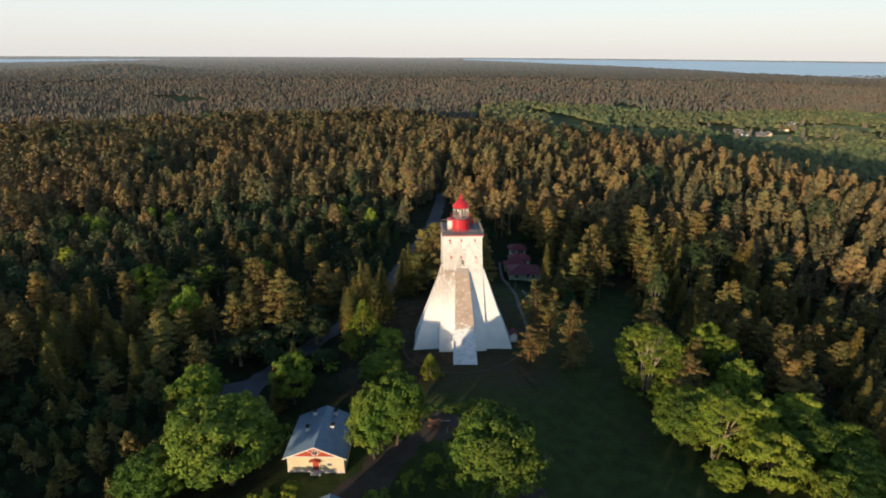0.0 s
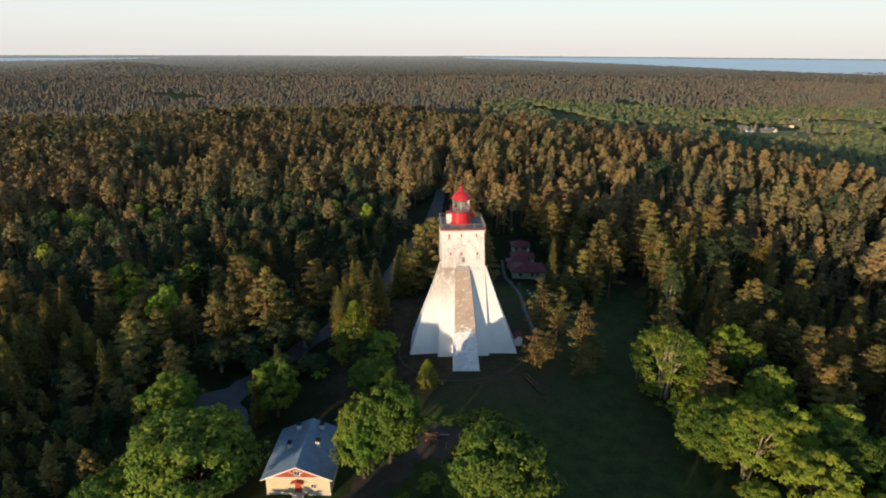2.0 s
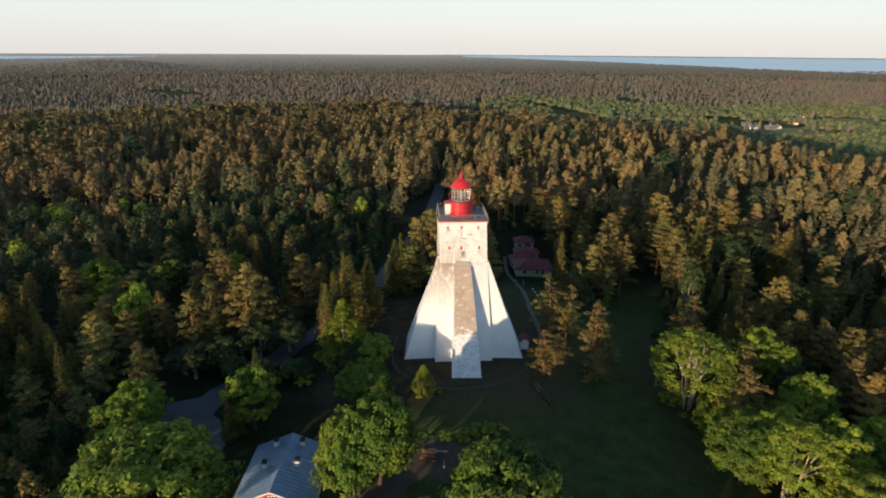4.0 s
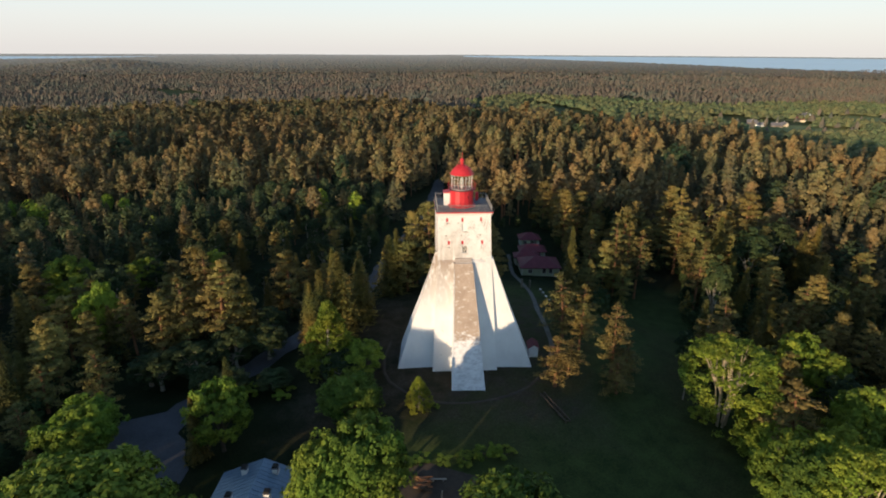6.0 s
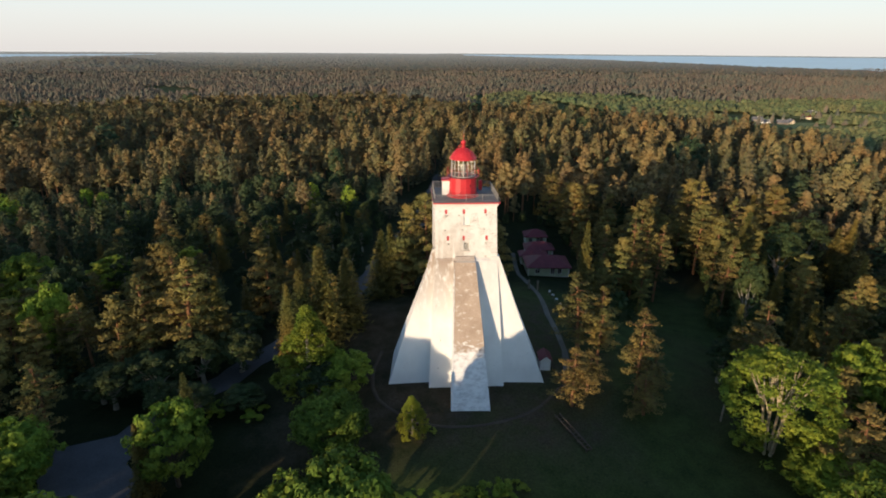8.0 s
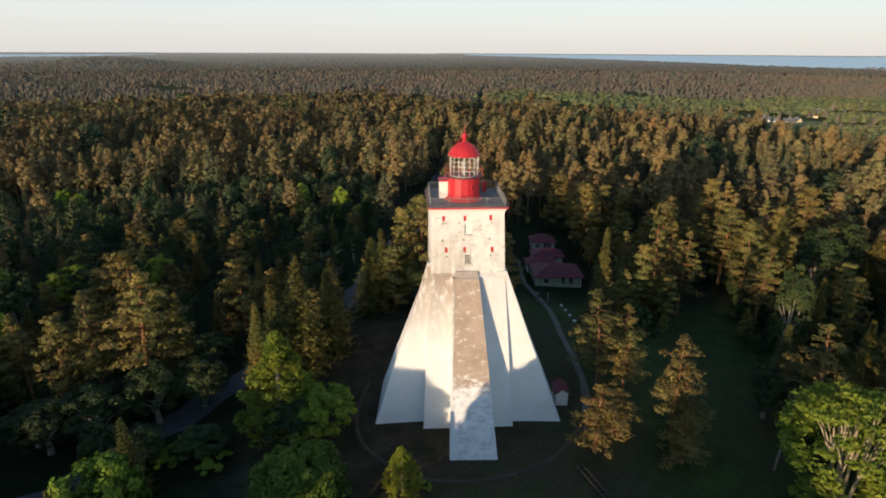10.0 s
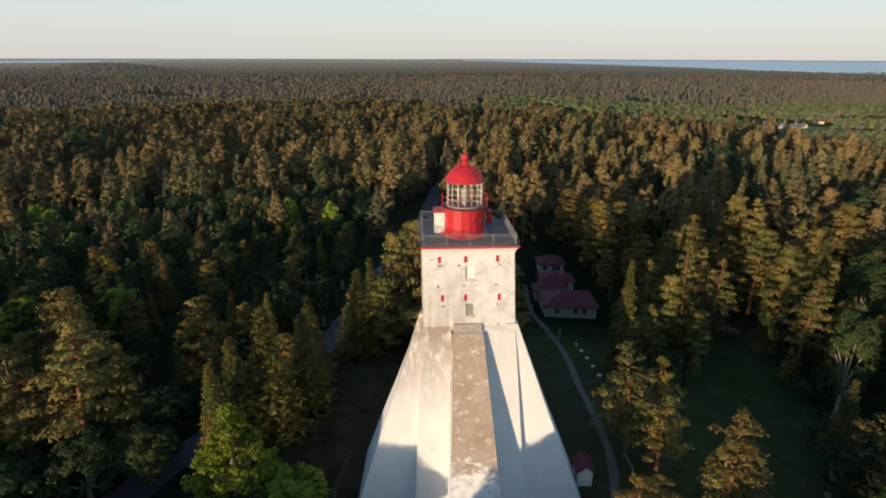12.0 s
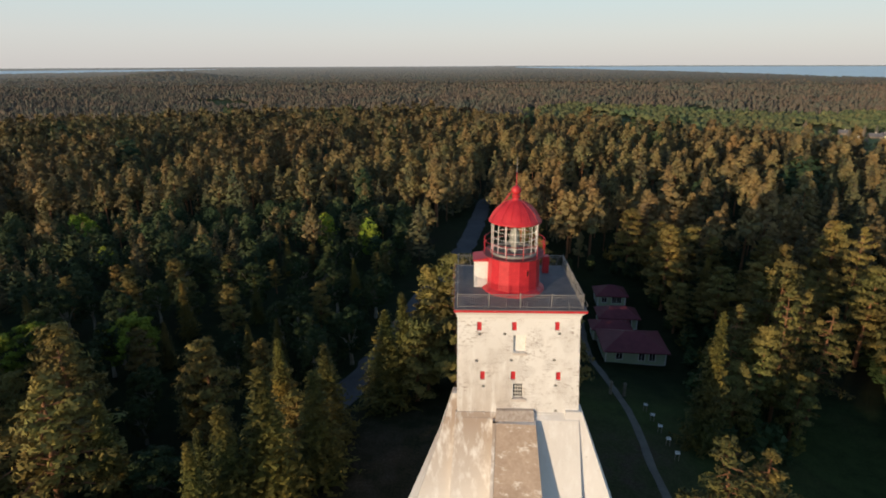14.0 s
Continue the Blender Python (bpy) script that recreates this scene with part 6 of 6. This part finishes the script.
# unseen forest added beside and behind the flight to throw the long shade
brs = np.random.RandomState(41)
bx, by = scatter(brs, -240, 200, -230, 30, 9.0)
west_of = 0.569 * (by + 55) - 0.822 * (bx + 42)      # metres west of the open lane along which the sun reaches the tower
sunward = (seg_dist(bx, by, (-42, -55), (-125, -175)) > 31) | (west_of > 17)
keep = free(bx, by, 2.0) & ~seen(bx, by) & sunward & (np.hypot(bx, by + 80) > 36) & (seg_dist(bx, by, (-3, -130), (-3, -40)) > 30)
bx, by, west_of = bx[keep], by[keep], west_of[keep]
# west of the lane these trees are 6 m taller to block more sun
forest("forest", bx, by, ["pine" if u < 0.6 else "spruce" for u in brs.rand(len(bx))], brs.normal(15.0, 1.6, len(bx)) + 6.0 * ((west_of > 17) & (west_of < 60)), LOWER, "dense %s forest beside the clearing")
# unseen trees added to shade the lawn and a maple, taller westward
hx, hy = scatter(brs, -36, 26, -104, -76, 5.0)
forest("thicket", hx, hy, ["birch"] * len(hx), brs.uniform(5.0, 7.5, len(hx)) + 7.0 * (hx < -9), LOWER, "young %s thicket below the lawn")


# undergrowth along the forest edge
ux, uy = scatter(brs, -100, 100, -55, 90, 3.6)
edge = np.min([seg_dist(ux, uy, a, b) - w for a, b, w in OPEN], axis=0)
keep = (edge > 0.6) & (edge < 8.0) & seen(ux, uy)
ux, uy = ux[keep], uy[keep]
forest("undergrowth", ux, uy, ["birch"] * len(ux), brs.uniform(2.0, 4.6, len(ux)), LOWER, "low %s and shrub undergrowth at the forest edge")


wx, wy = scatter(brs, -120, 120, -60, 110, 5.2)
keep = free(wx, wy, 0.3) & (wx > 25) & seen(wx, wy) & (np.hypot(wx, wy + 20) < 130)
wx, wy = wx[keep], wy[keep]
forest("undergrowth", wx, wy, ["birch" if u < 0.6 else "spruce" for u in brs.rand(len(wx))], brs.uniform(2.5, 6.0, len(wx)), LOWER, "shaded %s undergrowth below the pines")

qx, qy = scatter(brs, -118, -46, -84, -24, 3.6)
keep = (seg_dist(qx, qy, (-45, -36), (-47, -22)) > 8) & np.all([np.hypot(qx - a, qy - b) > 0.5 * r for a, b, r in taken], axis=0)
qx, qy = qx[keep], qy[keep]
qk = ["spruce" if u < 0.30 else ("pine" if u < 0.45 else "birch") for u in brs.rand(len(qx))]
qh = brs.uniform(2.5, 5.0, len(qx)) + np.array([{"birch": 0.0, "spruce": 2.0, "pine": 3.0}[k] for k in qk]) * (qy > -52)
forest("thicket", qx, qy, qk, qh, LOW, "low dark %s thicket west of the house")


def far_tree(rs, pointed):
    """A jittered spire or rounded crown of a few facets, for woods several hundred metres off."""
    k = 5
    prof = ((1.0, 0.30), (0.70, 0.66), (0.0, 1.0)) if pointed else ((0.95, 0.40), (0.8, 0.76), (0.0, 1.0))
    V = []
    for r, z in prof:
        for i in range(k):
            a = 2 * math.pi * (i + 0.5 * rs.rand()) / k
            rr = r * rs.uniform(0.6, 1.25)
            V.append((rr * math.cos(a), rr * math.sin(a), z + 0.05 * rs.randn()))
    idx = np.arange(len(V)).reshape(len(prof), k)
    q = np.stack([idx[:-1], np.roll(idx, -1, 1)[:-1], np.roll(idx, -1, 1)[1:], idx[1:]], -1).reshape(-1, 4)
    return np.array(V), q


drs = np.random.RandomState(51)
FAR = [far_tree(drs, i % 3 != 0) for i in range(12)]
ROUND = [far_tree(drs, False) for i in range(6)]


def far_forest(name, xs, ys, hs, ws, shapes, leaf, label):
    z = land(xs, ys)
    pieces = []
    for a, b, c, h, w in zip(xs, ys, z, hs, ws):
        v, q = shapes[drs.randint(len(shapes))]
        ang = drs.uniform(0, 6.283)
        co, si = math.cos(ang) * w, math.sin(ang) * w
        pieces.append((np.stack([v[:, 0] * co - v[:, 1] * si + a, v[:, 0] * si + v[:, 1] * co + b, v[:, 2] * h + c - 0.3], 1), q))
    return tagged(new(name, fast_mesh(name, *merge(pieces), [leaf])), label, "forest", kind="stuff")


px, py = [], []
for y0, y1, gap in ((300, 620, 7.4), (620, 1000, 8.4), (1000, 1400, 10.0), (1400, 2000, 13.0)):
    a, b = scatter(drs, -0.95 * (y1 + 130), 0.95 * (y1 + 130), y0, y1, gap)
    px.append(a)
    py.append(b)
px, py = np.concatenate(px), np.concatenate(py)
road_far = np.min([seg_dist(px, py, a, b) for a, b in zip(ROAD, ROAD[1:])], axis=0)
lane = seg_dist(px, py, (20, 480), (60, 1000))
thin = np.array([noise.noise((a * 0.009, b * 0.006, 5.5)) for a, b in zip(px, py)])
keep = (drs.rand(len(px)) < 0.9) & (thin > -0.56) & (np.abs(px) < 40 + 0.86 * (py + 125)) & ((np.hypot(px, py) > 636) | in_poly(px, py, MEADOW)) & (road_far > 6) & (lane > 5)
px, py = px[keep], py[keep]
green = in_poly(px, py, MEADOW)
gnoise = np.array([noise.noise((a * 0.012, b * 0.012, 1.1)) for a, b in zip(px, py)])
gone = green & (gnoise < -0.42)
near_edge = np.min([seg_dist(px, py, MEADOW[i], MEADOW[i + 1]) for i in range(1, 6)], axis=0)
gone |= green & (near_edge < 14)
for cx, cy, rx, ry in ((395, 560, 80, 45), (300, 640, 85, 26), (540, 690, 75, 42), (425, 640, 45, 40)):
    gone |= green & (((px - cx) / rx) ** 2 + ((py - cy) / ry) ** 2 < 1)
con = ~green | (green & gone & (drs.rand(len(px)) < 0.05) & (near_edge > 60))
far_forest("far_forest", px[con], py[con], np.clip(drs.normal(1.0, 0.24, con.sum()), 0.45, 1.6) * np.interp(py[con], (300, 600, 1000, 2000), (14.5, 12.5, 10.0, 7.5)), drs.uniform(2.7, 4.1, con.sum()) * np.interp(py[con], (300, 1000, 2000), (1.0, 1.05, 1.5)), FAR, M_FARHAZEPINE, "wide conifer forest reaching to the horizon")
lf = green & ~gone
far_forest("far_grove", px[lf], py[lf], drs.uniform(6, 12.5, lf.sum()), drs.uniform(4.0, 7.5, lf.sum()), ROUND, M_GROVE, "light green broad-leaved groves round the village meadow")

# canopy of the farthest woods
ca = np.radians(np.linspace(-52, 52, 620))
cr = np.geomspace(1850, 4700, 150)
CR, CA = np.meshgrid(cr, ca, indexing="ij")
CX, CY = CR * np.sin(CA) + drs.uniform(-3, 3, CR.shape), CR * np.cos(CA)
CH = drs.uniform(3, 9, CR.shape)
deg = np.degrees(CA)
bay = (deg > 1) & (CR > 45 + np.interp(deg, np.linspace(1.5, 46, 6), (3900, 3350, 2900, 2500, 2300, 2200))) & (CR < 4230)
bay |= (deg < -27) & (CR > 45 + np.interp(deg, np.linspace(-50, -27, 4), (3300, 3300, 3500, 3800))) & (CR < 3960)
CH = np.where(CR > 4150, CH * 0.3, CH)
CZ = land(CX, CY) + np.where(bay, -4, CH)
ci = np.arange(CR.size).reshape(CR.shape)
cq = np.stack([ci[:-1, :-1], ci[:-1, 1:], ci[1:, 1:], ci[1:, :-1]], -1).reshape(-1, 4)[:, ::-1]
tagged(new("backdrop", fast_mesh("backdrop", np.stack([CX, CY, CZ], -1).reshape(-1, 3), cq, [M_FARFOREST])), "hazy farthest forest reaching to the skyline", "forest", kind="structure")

# the village in the valley
for x, y, turn, w, d, wall, roof, label in (
        (411, 753, 20, 7, 9, M_WHITEPAINT, M_DECK, "white village house with a grey roof"), (366, 600, 70, 7, 11, M_WOOD, M_DECK, "long grey wooden barn in the village"),
        (362, 572, 30, 6, 8, M_WHITEPAINT, M_DECK, "white village house with a grey roof"), (378, 566, 75, 7, 12, M_WOOD, M_DECK, "grey wooden farm building with a grey roof"),
        (392, 574, 15, 6, 8, M_CREAM, M_DECK, "cream village house with a grey roof"), (447, 632, 50, 8, 11, M_CREAM, M_REDROOF, "cream village house with a red roof"),
        (483, 680, 10, 8, 12, M_WHITEPAINT, M_DECK, "white village house with a grey roof"), (655, 800, 40, 7, 9, M_WHITEPAINT, M_DECK, "white village house with a grey roof")):
    village_house(x + 18, y + 32, turn, w, d, wall, roof, label)
